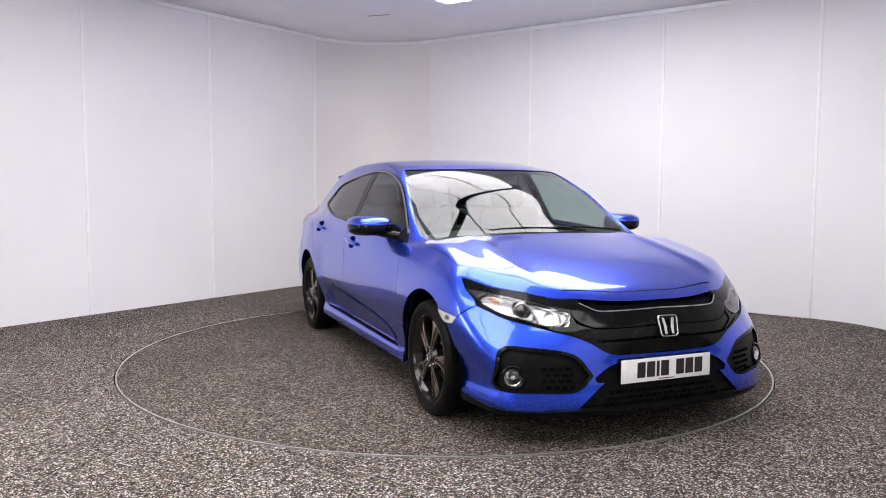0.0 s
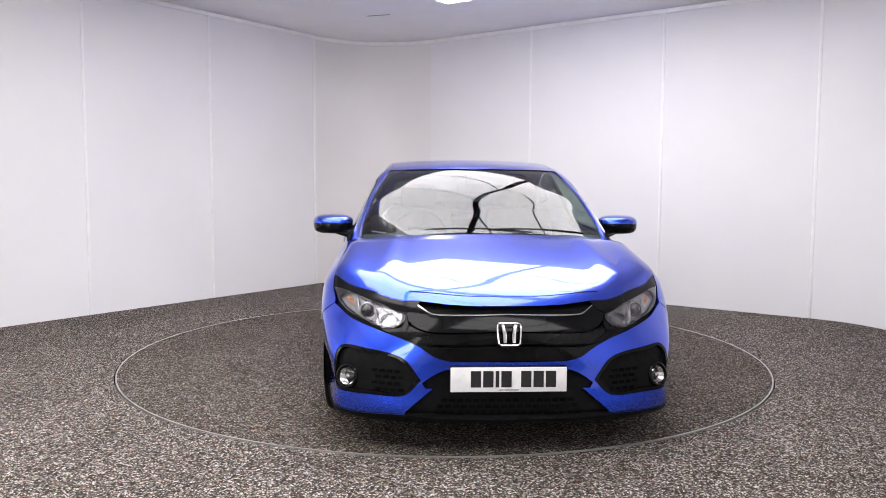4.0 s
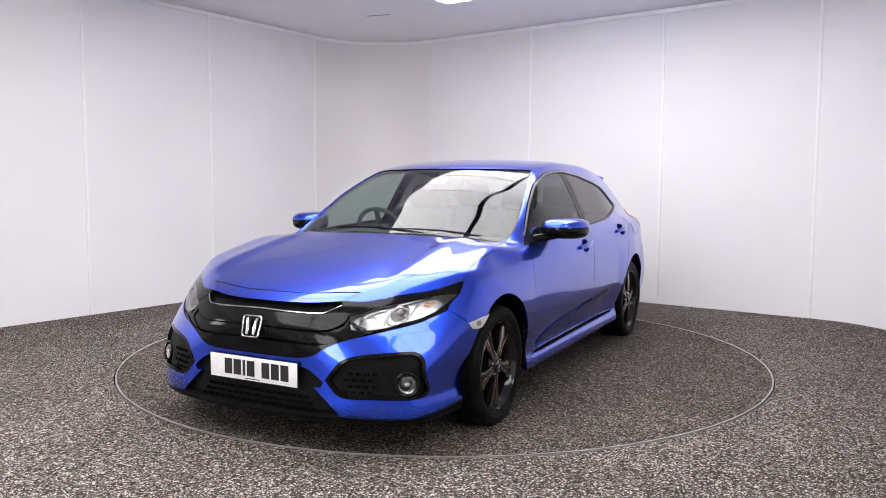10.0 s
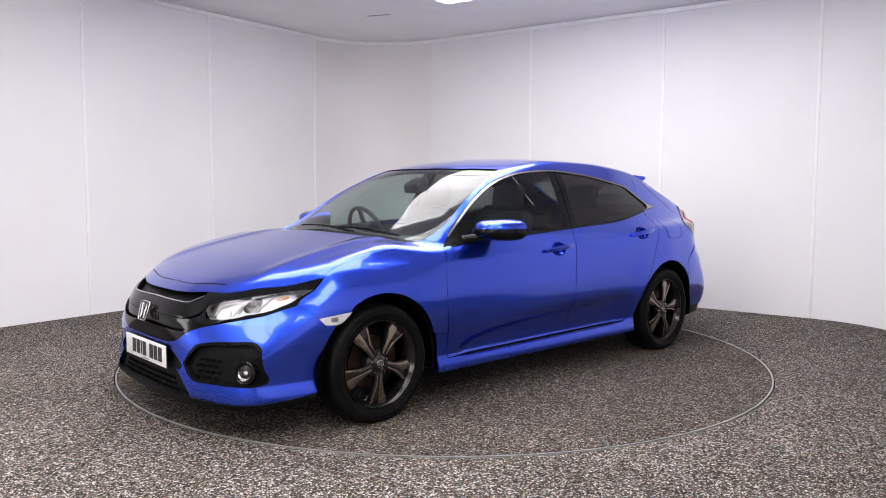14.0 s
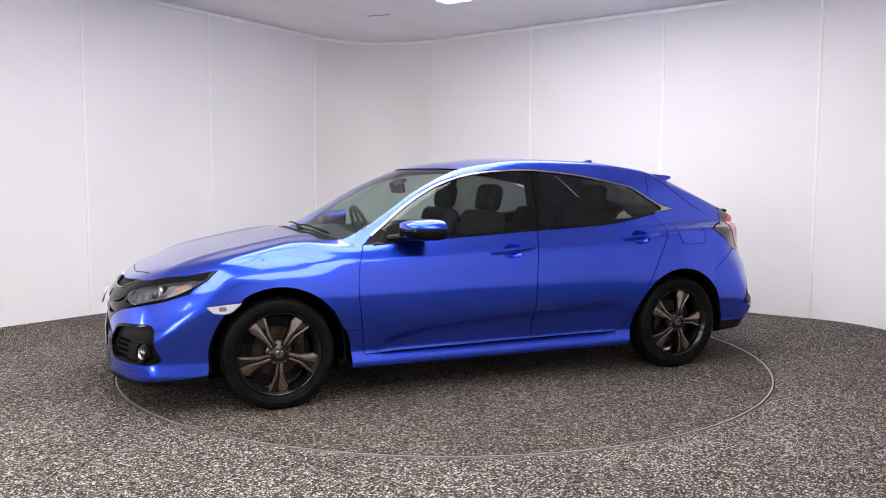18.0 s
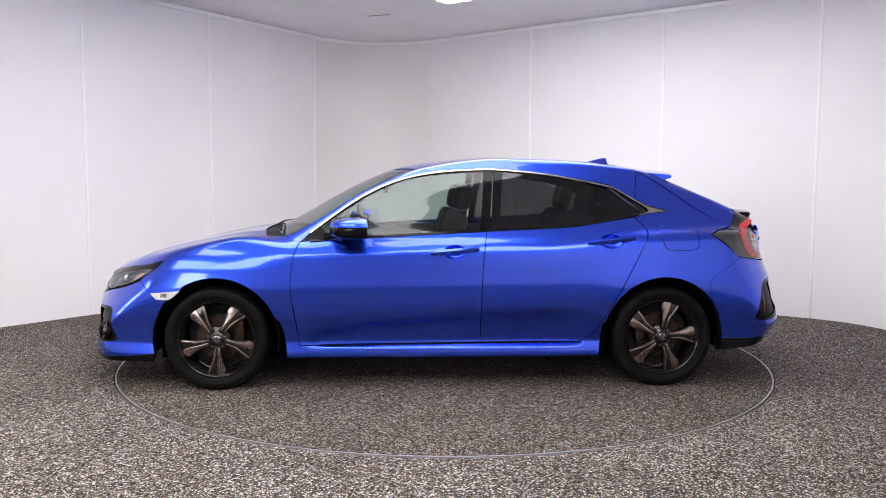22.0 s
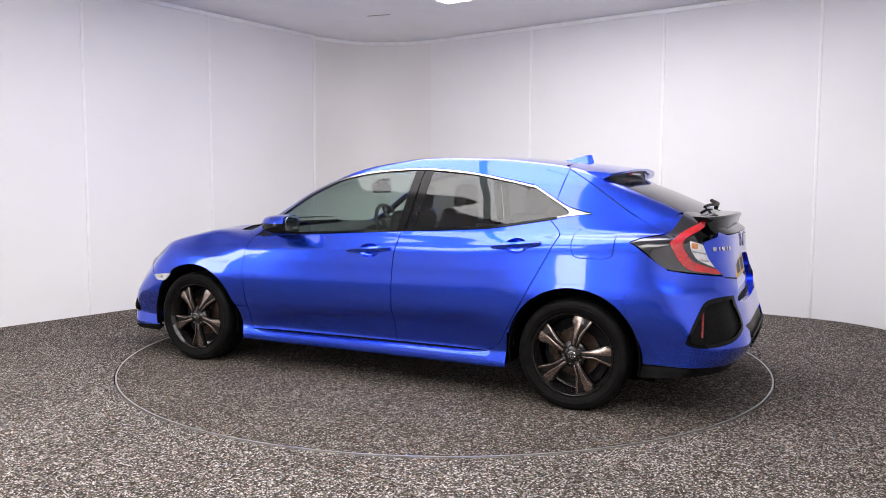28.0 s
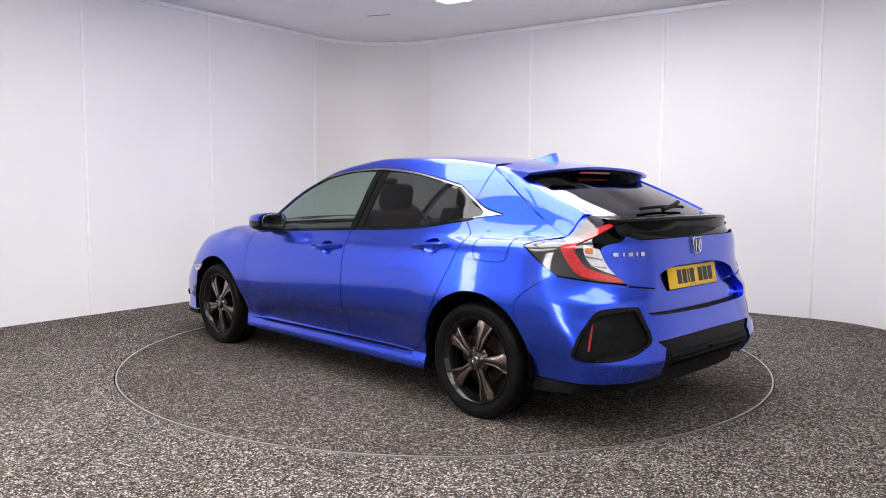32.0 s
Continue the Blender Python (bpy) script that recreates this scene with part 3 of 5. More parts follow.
def skin(name, segs, view, mat, parent, holes=(), inset=0.0, depth=0.02, gap=0.0025, grid=0.03, sides=(1,), label="", f=f_body, flat=None, pair=False):
    """A panel of the body: its outline lies in the plane seen along view, its face on the body's surface.
    Runs are lists of points in 3D, or in 2D for the four plain views. sides: 1 left, -1 mirrored; both are joined into one mesh."""
    d = np.array(DIRS.get(view, view), float)
    d /= np.linalg.norm(d)
    up = np.array((0, 0, 1.0)) if abs(d[2]) < 0.9 else np.array((1.0, 0, 0))
    a1 = np.cross(up, d)
    a1 /= np.linalg.norm(a1)
    a2 = np.cross(d, a1)

    def flatten(run):
        out = []
        for p in run:
            if len(p) == 2:
                p = {"side": lambda q: (q[0], 0, q[1]), "top": lambda q: (q[0], q[1], 0), "front": lambda q: (0, q[0], q[1]), "rear": lambda q: (0, q[0], q[1])}[view](p)
                p = np.array(p, float)
            else:
                p = snap(p, f)
            out.append((p @ a1, p @ a2))
        return out
    loops = [shrink(outline([flatten(s) for s in segs], grid * 0.7), gap)]
    for h in holes:
        loops.append(shrink(outline([flatten(s) for s in h], grid * 0.7), -gap))
    lo, hi = loops[0].min(0), loops[0].max(0)
    gx, gy = np.meshgrid(np.arange(lo[0] + grid / 2, hi[0], grid), np.arange(lo[1] + grid / 2, hi[1], grid))
    pts = np.stack([gx.ravel(), gy.ravel()], -1)
    keep = inside(pts, loops[0])
    for h in loops[1:]:
        keep &= ~inside(pts, h)
    pts = pts[keep]
    edge = np.concatenate(loops)
    if len(pts):
        dist = np.min(np.hypot(pts[:, None, 0] - edge[None, :, 0], pts[:, None, 1] - edge[None, :, 1]), axis=1)
        pts = pts[dist > grid * 0.45]
    allp = np.concatenate([edge, pts])
    edges, base = [], 0
    for l in loops:
        edges += [(base + i, base + (i + 1) % len(l)) for i in range(len(l))]
        base += len(l)
    vo, eo, fo, *_ = delaunay_2d_cdt([Vector(q) for q in allp], edges, [], 0, 1e-6)
    v2 = np.array([tuple(v) for v in vo])
    tri = np.array([tuple(q) for q in fo if len(q) == 3])
    cen = v2[tri].mean(1)
    ok = inside(cen, loops[0])
    for h in loops[1:]:
        ok &= ~inside(cen, h)
    tri = tri[ok]
    used = np.unique(tri)
    remap = -np.ones(len(v2), int)
    remap[used] = np.arange(len(used))
    tri, v2 = remap[tri], v2[used]
    o = v2[:, :1] * a1 + v2[:, 1:] * a2 + d * (2.6 - 0.0)
    p3 = solve(o, d, inset, f)
    nn = grad(p3, f)
    if flat is not None:
        n0 = np.array(flat, float) / np.linalg.norm(flat)
        c = p3.mean(0)
        t = ((c - p3) @ n0) / (d @ n0)
        p3 = p3 + d * t[:, None]
        nn = np.tile(n0, (len(p3), 1))
    if len(sides) == 2 and not pair:
        p3[:, 1] = np.where(np.abs(p3[:, 1]) < (0.013 if abs(d[1]) > 0.2 else 0.0045), 0.0, p3[:, 1])
        nn[:, 1] = np.where(p3[:, 1] == 0.0, 0.0, nn[:, 1])
    # outer rim of the mesh, for the folded edge
    cnt = {}
    for a, b, c in tri:
        for e in ((a, b), (b, c), (c, a)):
            cnt[e] = 1
    rim = [e for e in cnt if (e[1], e[0]) not in cnt]
    def build(which):
        verts, faces, norms = [], [], []
        for sd in which:
            m = np.array((1, sd, 1))
            b0 = len(verts)
            verts += list(p3 * m)
            norms += list(nn * m)
            n3 = np.cross(p3[tri[:, 1]] - p3[tri[:, 0]], p3[tri[:, 2]] - p3[tri[:, 0]])
            flip = (np.sum(n3 * nn[tri[:, 0]]) < 0) != (sd < 0)
            faces += [tuple(b0 + (q[::-1] if flip else q)) for q in tri]
            if depth:
                low_v = p3 - nn * depth
                for a, b in rim:
                    k = len(verts)
                    qa, qb, ra, rb = p3[a] * m, p3[b] * m, low_v[a] * m, low_v[b] * m
                    verts += [qa, qb, rb, ra]
                    fn = np.cross(qb - qa, rb - qb)
                    ln = np.linalg.norm(fn)
                    fn = fn / ln if ln > 1e-9 else np.array((0, 0, 1.0))
                    norms += [fn] * 4
                    faces.append((k, k + 1, k + 2, k + 3))
        ob = mesh_ob(name, verts, faces, mat, parent if not isinstance(parent, tuple) else parent[0 if which[0] > 0 else 1], label)
        ob.data.normals_split_custom_set_from_vertices([tuple(q) for q in norms])
        return ob
    if pair:
        return build((1,)), build((-1,))
    return build(sides)


def strip(name, pts, view, width, mat, parent, sides=(1,), inset=-0.004, label="", grid=0.02, depth=0.012, pair=False):
    """A band of trim along a line on the body."""
    p = [np.array(q, float) for q in spline(pts, False, 0.03)]
    left, right = [], []
    for i, q in enumerate(p):
        a, b = p[max(i - 1, 0)], p[min(i + 1, len(p) - 1)]
        t = (b - a) / (np.linalg.norm(b - a) + 1e-12)
        n = np.array((-t[1], t[0])) * width / 2
        left.append(tuple(q + n))
        right.append(tuple(q - n))
    return skin(name, [left, right[::-1]], view, mat, parent, inset=inset, depth=depth, gap=0, grid=grid, sides=sides, label=label, pair=pair)


car = tagged(new("hatchback_car"), "metallic blue five-door hatchback with black grille and dark alloy wheels", "car")


def ring2(cx, cz, r, a0, a1, n=12):
    return [(cx + r * math.cos(radians(a0 + (a1 - a0) * i / n)), cz + r * math.sin(radians(a0 + (a1 - a0) * i / n))) for i in range(n + 1)]


# key lines of the side
BELT = [(0.86, 0.885), (0.521, 0.912), (0.209, 0.929), (-0.266, 0.956), (-0.60, 0.972), (-0.85, 0.990), (-1.179, 1.040)]
DOOR_A = [(0.86, 0.885), (0.892, 0.80), (0.906, 0.70), (0.906, 0.578), (0.882, 0.42), (0.862, 0.262)]
DOOR_B = [(-0.266, 0.956), (-0.244, 0.80), (-0.234, 0.644), (-0.230, 0.45), (-0.230, 0.272)]
DOOR_C = [(-1.179, 1.040), (-1.25, 0.968), (-1.245, 0.925), (-1.117, 0.677), (-0.984, 0.437), (-0.92, 0.33), (-0.84, 0.275)]



def frame_at(p, fwd=(1, 0, 0), f=f_body):
    """A pose on the body's surface: z outwards, x along fwd as near as it can."""
    n = Vector(grad(np.array([p], float), f)[0])
    x = Vector(fwd)
    x = (x - n * x.dot(n)).normalized()
    y = n.cross(x)
    m = Matrix((x, y, n)).transposed().to_4x4()
    m.translation = Vector(p)
    return m


def place(name, bm, mat, parent, m, sd=1, label="", smooth=True):
    bmesh.ops.transform(bm, matrix=(Matrix.Diagonal((1, sd, 1, 1)) @ m), verts=bm.verts)
    return part(name, bm, mat, parent, label, smooth)


# ---- doors
def bowl_loop(x, z, k=1.0):
    return [[(x + 0.066 * k * math.cos(2 * math.pi * i / 20), z + 0.040 * k * math.sin(2 * math.pi * i / 20)) for i in range(21)]]


front_doors = skin("front_door", [BELT[:4], DOOR_B, [DOOR_B[-1], DOOR_A[-1]], DOOR_A[::-1]], "side", PAINT, car, holes=[bowl_loop(-0.070, 0.828)], pair=True, grid=0.019)
rear_doors = skin("rear_door", [BELT[3:], DOOR_C, [DOOR_C[-1], DOOR_B[-1]], DOOR_B[::-1]], "side", PAINT, car, holes=[bowl_loop(-1.020, 0.892)], pair=True, grid=0.019)

skin("side_sill", [[(0.862, 0.262), (-0.84, 0.275)], [(-0.84, 0.275), (-0.92, 0.33), (-0.984, 0.437)], [(-0.984, 0.437), (-0.972, 0.36), (-0.955, 0.19)], [(-0.955, 0.19), (0.935, 0.19)], [(0.935, 0.19), (0.950, 0.33), (0.976, 0.412)], [(0.976, 0.412), (0.881, 0.412)], [(0.881, 0.412), (0.862, 0.262)]], "side", PAINT, car, gap=0.0017, depth=0.05, pair=True)

# ---- front wing and bonnet
WING_DIR = (0.15, 0.80, 0.58)
HOOD_SIDE = [T(1.660, 0.820), T(1.62, 0.811), T(1.50, 0.799), T(1.405, 0.794), T(1.297, 0.794), T(1.20, 0.796), T(1.150, 0.786), T(1.115, 0.753), T(1.075, 0.70)]
wing_low = [S(0.976, 0.412)] + [S(x, z) for x, z in ring2(AXLE, HUB_Z, ARCH_R, 159, 60, 12)]
skin("front_wing", [HOOD_SIDE, [HOOD_SIDE[-1], T(0.955, 0.742)], [T(0.955, 0.742), T(0.905, 0.80), S(0.86, 0.885)], [S(*q) for q in DOOR_A[:4]] + [S(0.882, 0.412)], [S(0.882, 0.412), S(0.976, 0.412)], wing_low, [wing_low[-1], S(1.60, 0.560), S(1.69, 0.558)], [S(1.69, 0.558), S(1.7265, 0.586), (1.799, 0.8065, 0.6475)], [(1.799, 0.8065, 0.6475), (1.785, 0.806, 0.672), (1.714, 0.822, 0.714)], [(1.714, 0.822, 0.714), HOOD_SIDE[0]]], WING_DIR, PAINT, car, gap=0.0012, pair=True, grid=0.024)
HOOD_F = [(2.117, 0.0), (2.113, 0.15), (2.096, 0.27), (2.058, 0.39), (2.016, 0.495), (1.934, 0.595), (1.796, 0.733), (1.660, 0.820)]
HOOD_S2 = [(p[0], p[1]) for p in HOOD_SIDE]
strip("wing_flange", HOOD_S2[:-2], "top", 0.035, PAINT, car, inset=0.005, depth=0, grid=0.02, pair=True)
HOOD_R = [(1.14, 0.0), (1.13, 0.35), (1.075, 0.70)]
bonnet = skin("bonnet", [HOOD_R, HOOD_S2[::-1], HOOD_F[::-1], [(2.117, 0.0), (1.14, 0.0)]], "top", PAINT, car, sides=(1, -1), gap=0.0006, depth=0.0, grid=0.022)
skin("bonnet_edge", [[(2.052, 0.0), (2.046, 0.20), (1.985, 0.445)], [(1.985, 0.445), (1.990, 0.447), (2.050, 0.20), (2.056, 0.0)], [(2.056, 0.0), (2.052, 0.0)]], "top", SATIN, car, sides=(1, -1), gap=0, depth=0, inset=-0.0008, grid=0.012, label="dark shut line of the bonnet")
skin("cowl", [[(1.15, 0.0), (1.14, 0.35), (1.085, 0.70)], [(1.085, 0.70), (0.955, 0.742)], [(0.955, 0.742), (1.07, 0.35), (1.09, 0.0)], [(1.09, 0.0), (1.15, 0.0)]], "top", SATIN, car, sides=(1, -1), gap=0.0, depth=0.01, inset=0.012)

# ---- glasshouse
skin("front_side_window", [[(0.735, 0.972), (0.553, 1.110), (0.379, 1.206), (0.206, 1.266), (0.0, 1.303), (-0.262, 1.318)], [(-0.262, 1.318), (-0.225, 0.953)], [(-0.225, 0.953), (0.209, 0.930), (0.521, 0.913), (0.76, 0.897)]], "side", GLASS, car, inset=0.006, depth=0, gap=0, pair=True)
skin("rear_side_window", [[(-0.385, 1.316), (-0.65, 1.290), (-0.887, 1.247), (-1.02, 1.205)], [(-1.02, 1.205), (-1.075, 1.027)], [(-1.075, 1.027), (-0.85, 0.988), (-0.60, 0.970), (-0.345, 0.960)]], "side", PRIVACY, car, inset=0.006, depth=0, gap=0, pair=True)
skin("quarter_glass", [[(-1.02, 1.205), (-1.07, 1.217), (-1.16, 1.163), (-1.285, 1.072)], [(-1.285, 1.068), (-1.179, 1.043), (-1.075, 1.027)]], "side", PRIVACY, car, inset=0.006, depth=0.0, gap=0, pair=True, label="dark quarter window")
skin("pillar_cover", [[(-0.262, 1.318), (-0.320, 1.319)], [(-0.320, 1.319), (-0.283, 0.958)], [(-0.283, 0.958), (-0.225, 0.953)]], "side", BLACK, car, inset=0.004, depth=0.01, gap=0.001, pair=True, label="gloss black door pillar cover")
skin("pillar_cover", [[(-0.326, 1.319), (-0.385, 1.316)], [(-0.385, 1.316), (-0.345, 0.960)], [(-0.345, 0.960), (-0.290, 0.958)]], "side", BLACK, car, inset=0.004, depth=0.01, gap=0.001, pair=True, label="gloss black door pillar cover")
skin("mirror_sail", [[(0.855, 0.888), (0.735, 0.975)], [(0.735, 0.975), (0.70, 0.93), (0.715, 0.900)], [(0.715, 0.900), (0.855, 0.888)]], "side", SATIN, car, inset=-0.002, depth=0.012, gap=0, pair=True, label="black mirror mounting triangle")
strip("window_chrome", [(0.80, 0.938), (0.745, 0.981), (0.553, 1.119), (0.379, 1.215), (0.206, 1.276), (0.0, 1.312), (-0.267, 1.328), (-0.393, 1.324), (-0.649, 1.300), (-0.887, 1.258), (-1.06, 1.222)], "side", 0.0095, TRIM, car, pair=True, label="slim chrome window trim")
skin("pillar_chrome", [[(-1.06, 1.230), (-1.16, 1.172), (-1.28, 1.106), (-1.405, 1.074)], [(-1.405, 1.074), (-1.285, 1.060), (-1.20, 1.046)], [(-1.20, 1.052), (-1.285, 1.078), (-1.16, 1.161), (-1.06, 1.220)]], "side", TRIM, car, inset=-0.004, depth=0.012, gap=0, pair=True, label="satin chrome quarter pillar trim")
strip("belt_trim", [(0.80, 0.893), (0.521, 0.913), (0.209, 0.931), (-0.266, 0.957), (-0.60, 0.973), (-0.85, 0.991), (-1.22, 1.050)], "side", 0.012, BLACK, car, inset=-0.005, pair=True)

# roof side, from the windscreen pillar to the tail
CANT = (0, 0.75, 0.66)
WS_EDGE = [(0.955, 0.742), (0.79, 0.735), (0.55, 0.680), (0.30, 0.614), (0.16, 0.575)]
SIDE_TOP = [S(0.86, 0.885), S(0.80, 0.938), S(0.745, 0.988), S(0.553, 1.126), S(0.379, 1.222), S(0.206, 1.283), S(0.0, 1.319), S(-0.267, 1.335), S(-0.393, 1.331), S(-0.649, 1.307), S(-0.887, 1.266), S(-1.06, 1.231)]
ROOF_EDGE = [T(-1.20, 0.54), T(-1.0, 0.55), T(-0.7, 0.56), T(-0.3, 0.565), T(0.0, 0.56), T(0.16, 0.575)]
skin("roof_side", [SIDE_TOP, [SIDE_TOP[-1], S(-1.16, 1.173), S(-1.20, 1.150)], [S(-1.20, 1.150), T(-1.24, 0.60)], [T(-1.24, 0.60), T(-1.20, 0.54)], ROOF_EDGE, [T(x, y) for x, y in WS_EDGE[::-1]], [T(0.955, 0.742), T(0.905, 0.80), S(0.86, 0.885)]], CANT, PAINT, car, gap=0.0004, pair=True, grid=0.018)
skin("roof", [[(0.320, 0.0), (0.275, 0.30), (0.16, 0.575)], [(0.16, 0.575), (0.0, 0.56), (-0.3, 0.565), (-0.7, 0.56), (-1.0, 0.55), (-1.20, 0.54)], [(-1.20, 0.54), (-1.19, 0.3), (-1.19, 0.0)], [(-1.19, 0.0), (0.320, 0.0)]], "top", PAINT, car, sides=(1, -1), gap=0.001, depth=0.0, grid=0.04)
skin("windscreen", [[(1.12, 0.0), (1.10, 0.35), (0.955, 0.742)], WS_EDGE, [(0.16, 0.575), (0.275, 0.30), (0.320, 0.0)], [(0.320, 0.0), (1.12, 0.0)]], "top", SCREEN, car, sides=(1, -1), inset=0.004, gap=0.0, depth=0.0, f=f_top, grid=0.03)
skin("windscreen_band", [[(0.350, 0.001), (0.305, 0.30), (0.195, 0.565)], [(0.195, 0.565), (0.165, 0.572)], [(0.165, 0.572), (0.278, 0.30), (0.323, 0.001)]], "top", SATIN, car, sides=(1, -1), inset=0.007, gap=0, depth=0, f=f_top, grid=0.02, label="black band along the top of the windscreen")

skin("pillar_trim", [SIDE_TOP, [SIDE_TOP[-1], S(-1.16, 1.173), S(-1.20, 1.150)], [S(-1.20, 1.150), T(-1.24, 0.60)], [T(-1.24, 0.60), T(-1.20, 0.54)], ROOF_EDGE, [T(x, y) for x, y in WS_EDGE[::-1]], [T(0.955, 0.742), T(0.905, 0.80), S(0.86, 0.885)]], CANT, CABIN, car, gap=0.004, inset=0.016, depth=0.0, pair=True, grid=0.03, label="dark inner pillar trim")

# ---- rear quarter and hatch
QUARTER_DIR = (-0.25, 0.85, 0.45)
arch_r = [S(x, z) for x, z in ring2(-AXLE, HUB_Z, ARCH_R, 14, 146, 14)]
HATCH_S = [T(-1.24, 0.60), T(-1.34, 0.632), T(-1.467, 0.664), T(-1.626, 0.694), T(-1.815, 0.722)]
LAMP_TOP = [(-1.643, 0.858, 0.943), (-1.711, 0.800, 0.974), T(-1.815, 0.722)]
skin("rear_quarter", [[S(-1.20, 1.150), T(-1.24, 0.60)], HATCH_S, LAMP_TOP[::-1], [LAMP_TOP[0], (-1.764, 0.853, 0.849), S(-1.835, 0.797)], [S(-1.835, 0.797), S(-1.640, 0.660), arch_r[-1]], arch_r[::-1], [arch_r[0], S(-0.972, 0.40), S(-0.984, 0.437)], [S(*q) for q in DOOR_C[::-1][2:]], [S(-1.179, 1.040), S(-1.285, 1.058), S(-1.405, 1.072)], [S(-1.405, 1.076), S(-1.28, 1.108), S(-1.20, 1.150)]], QUARTER_DIR, PAINT, car, pair=True)
flaps = skin("fuel_flap", [[(-1.365, 0.980), (-1.345, 0.97), (-1.343, 0.90), (-1.36, 0.858), (-1.39, 0.848), (-1.52, 0.848), (-1.55, 0.862), (-1.556, 0.90), (-1.556, 0.96), (-1.545, 0.978)], [(-1.545, 0.978), (-1.365, 0.980)]], "side", PAINT, car, inset=-0.0012, depth=0.004, gap=0)
strip("fuel_flap_gap", [(-1.362, 0.988), (-1.338, 0.975), (-1.336, 0.90), (-1.354, 0.852), (-1.39, 0.841), (-1.52, 0.841), (-1.556, 0.856), (-1.563, 0.90), (-1.563, 0.97)], "side", 0.0032, SATIN, car, inset=-0.0006, depth=0, grid=0.012)

GL_IN = [(-1.33, 0.51), (-1.60, 0.575), (-1.86, 0.600)]
skin("rear_window", [[(-1.33, 0.0), (-1.33, 0.51)], GL_IN, [(-1.86, 0.60), (-2.0, 0.52), (-2.06, 0.3), (-2.07, 0.0)], [(-2.07, 0), (-1.33, 0)]], "top", PRIVACY, car, sides=(1, -1), inset=0.006, gap=0, depth=0, f=f_top)
skin("hatch_frame", [[(p[0], p[1]) for p in HATCH_S], [(-1.815, 0.722), (-1.873, 0.60), (-1.885, 0.57)], [(-1.885, 0.57), (-1.86, 0.60)], GL_IN[::-1], [(-1.33, 0.51), (-1.25, 0.51)], [(-1.25, 0.51), (-1.24, 0.60)]], "top", PAINT, car, gap=0.002, depth=0.012, pair=True)
skin("hatch_corner", [[(-1.66, 0.60), (-1.66, 0.705), (-1.815, 0.724), (-1.90, 0.60), (-1.93, 0.50)], [(-1.93, 0.50), (-1.885, 0.57), (-1.86, 0.60), (-1.66, 0.60)]], "top", PAINT, car, inset=0.008, depth=0.0, gap=0, pair=True)
TG_SIDE = [(0.565, 0.985), (0.60, 0.962), (0.695, 0.93), (0.678, 0.84), (0.600, 0.748)]
REC_OUT = [(0.0, 0.833), (0.27, 0.816), (0.410, 0.775), (0.435, 0.73), (0.530, 0.635), (0.49, 0.612), (0.0, 0.597)]
tailgate = skin("tailgate", [[(0.0, 0.966), (0.35, 0.966), (0.50, 0.967), (0.565, 0.985)], TG_SIDE, [(0.600, 0.748), (0.435, 0.73)], REC_OUT[3::-1], [(0, 0.833), (0, 0.966)]], "rear", PAINT, car, sides=(1, -1), gap=0.0015, depth=0.05)
skin("plate_recess", [REC_OUT[:4], REC_OUT[3:], [(0, 0.597), (0, 0.833)]], "rear", PAINT, car, sides=(1, -1), gap=-0.003, depth=0.0, inset=0.046)
strip("tailgate_gap", [(0.438, 0.727), (0.597, 0.744)], "rear", 0.006, SATIN, car, inset=-0.0005, depth=0, pair=True)
seam = [S(-1.835, 0.795), S(-1.73, 0.725), S(-1.640, 0.660)]
strip("seam_flange", [(p[0], p[2]) for p in seam], "side", 0.05, PAINT, car, inset=0.007, depth=0, grid=0.02, pair=True)
# tail lamps
TL = (-0.75, 0.62, 0.2)
LAMP_LOW = [(-2.064, 0.598, 0.746), (-1.98, 0.713, 0.766), (-1.91, 0.772, 0.779), S(-1.835, 0.797), (-1.764, 0.853, 0.849), (-1.643, 0.858, 0.943)]
LAMP_IN = [T(-1.955, 0.45), T(-1.95, 0.59), (-1.955, 0.705, 0.975), (-1.972, 0.708, 0.92), (-2.006, 0.681, 0.839), (-2.064, 0.598, 0.746)]
LAMP_UP = [(-1.643, 0.858, 0.943), (-1.711, 0.800, 0.974), T(-1.815, 0.722), T(-1.873, 0.60), T(-1.92, 0.45)]
lamps = [tagged(new("tail_lamp"), "wraparound tail lamp with red light guide") for _ in range(2)]
for o in lamps:
    o.parent = car
lamps = tuple(lamps)
skin("housing", [LAMP_UP, LAMP_IN, LAMP_LOW], TL, LAMP_DARK, lamps, pair=True, grid=0.02, label="smoked dark lamp housing")
red_out = [(-1.926, 0.663, 1.014), (-1.852, 0.785, 0.964), (-1.838, 0.81, 0.933), (-1.868, 0.797, 0.865), (-1.918, 0.766, 0.796), (-1.993, 0.70, 0.770), (-2.063, 0.596, 0.752)]
red_in = [(-2.047, 0.626, 0.787), (-2.002, 0.688, 0.809), (-1.949, 0.739, 0.838), (-1.924, 0.758, 0.871), (-1.901, 0.772, 0.915), (-1.909, 0.76, 0.951), (-1.965, 0.681, 0.991)]
skin("red_guide", [red_out, red_in, [red_in[-1], (-1.978, 0.566, 1.014)], [(-1.978, 0.566, 1.014), (-1.952, 0.511, 1.036)], [(-1.952, 0.511, 1.036), red_out[0]]], TL, LAMP_RED, lamps, inset=-0.004, depth=0.006, pair=True, grid=0.015, label="red C-shaped light guide")
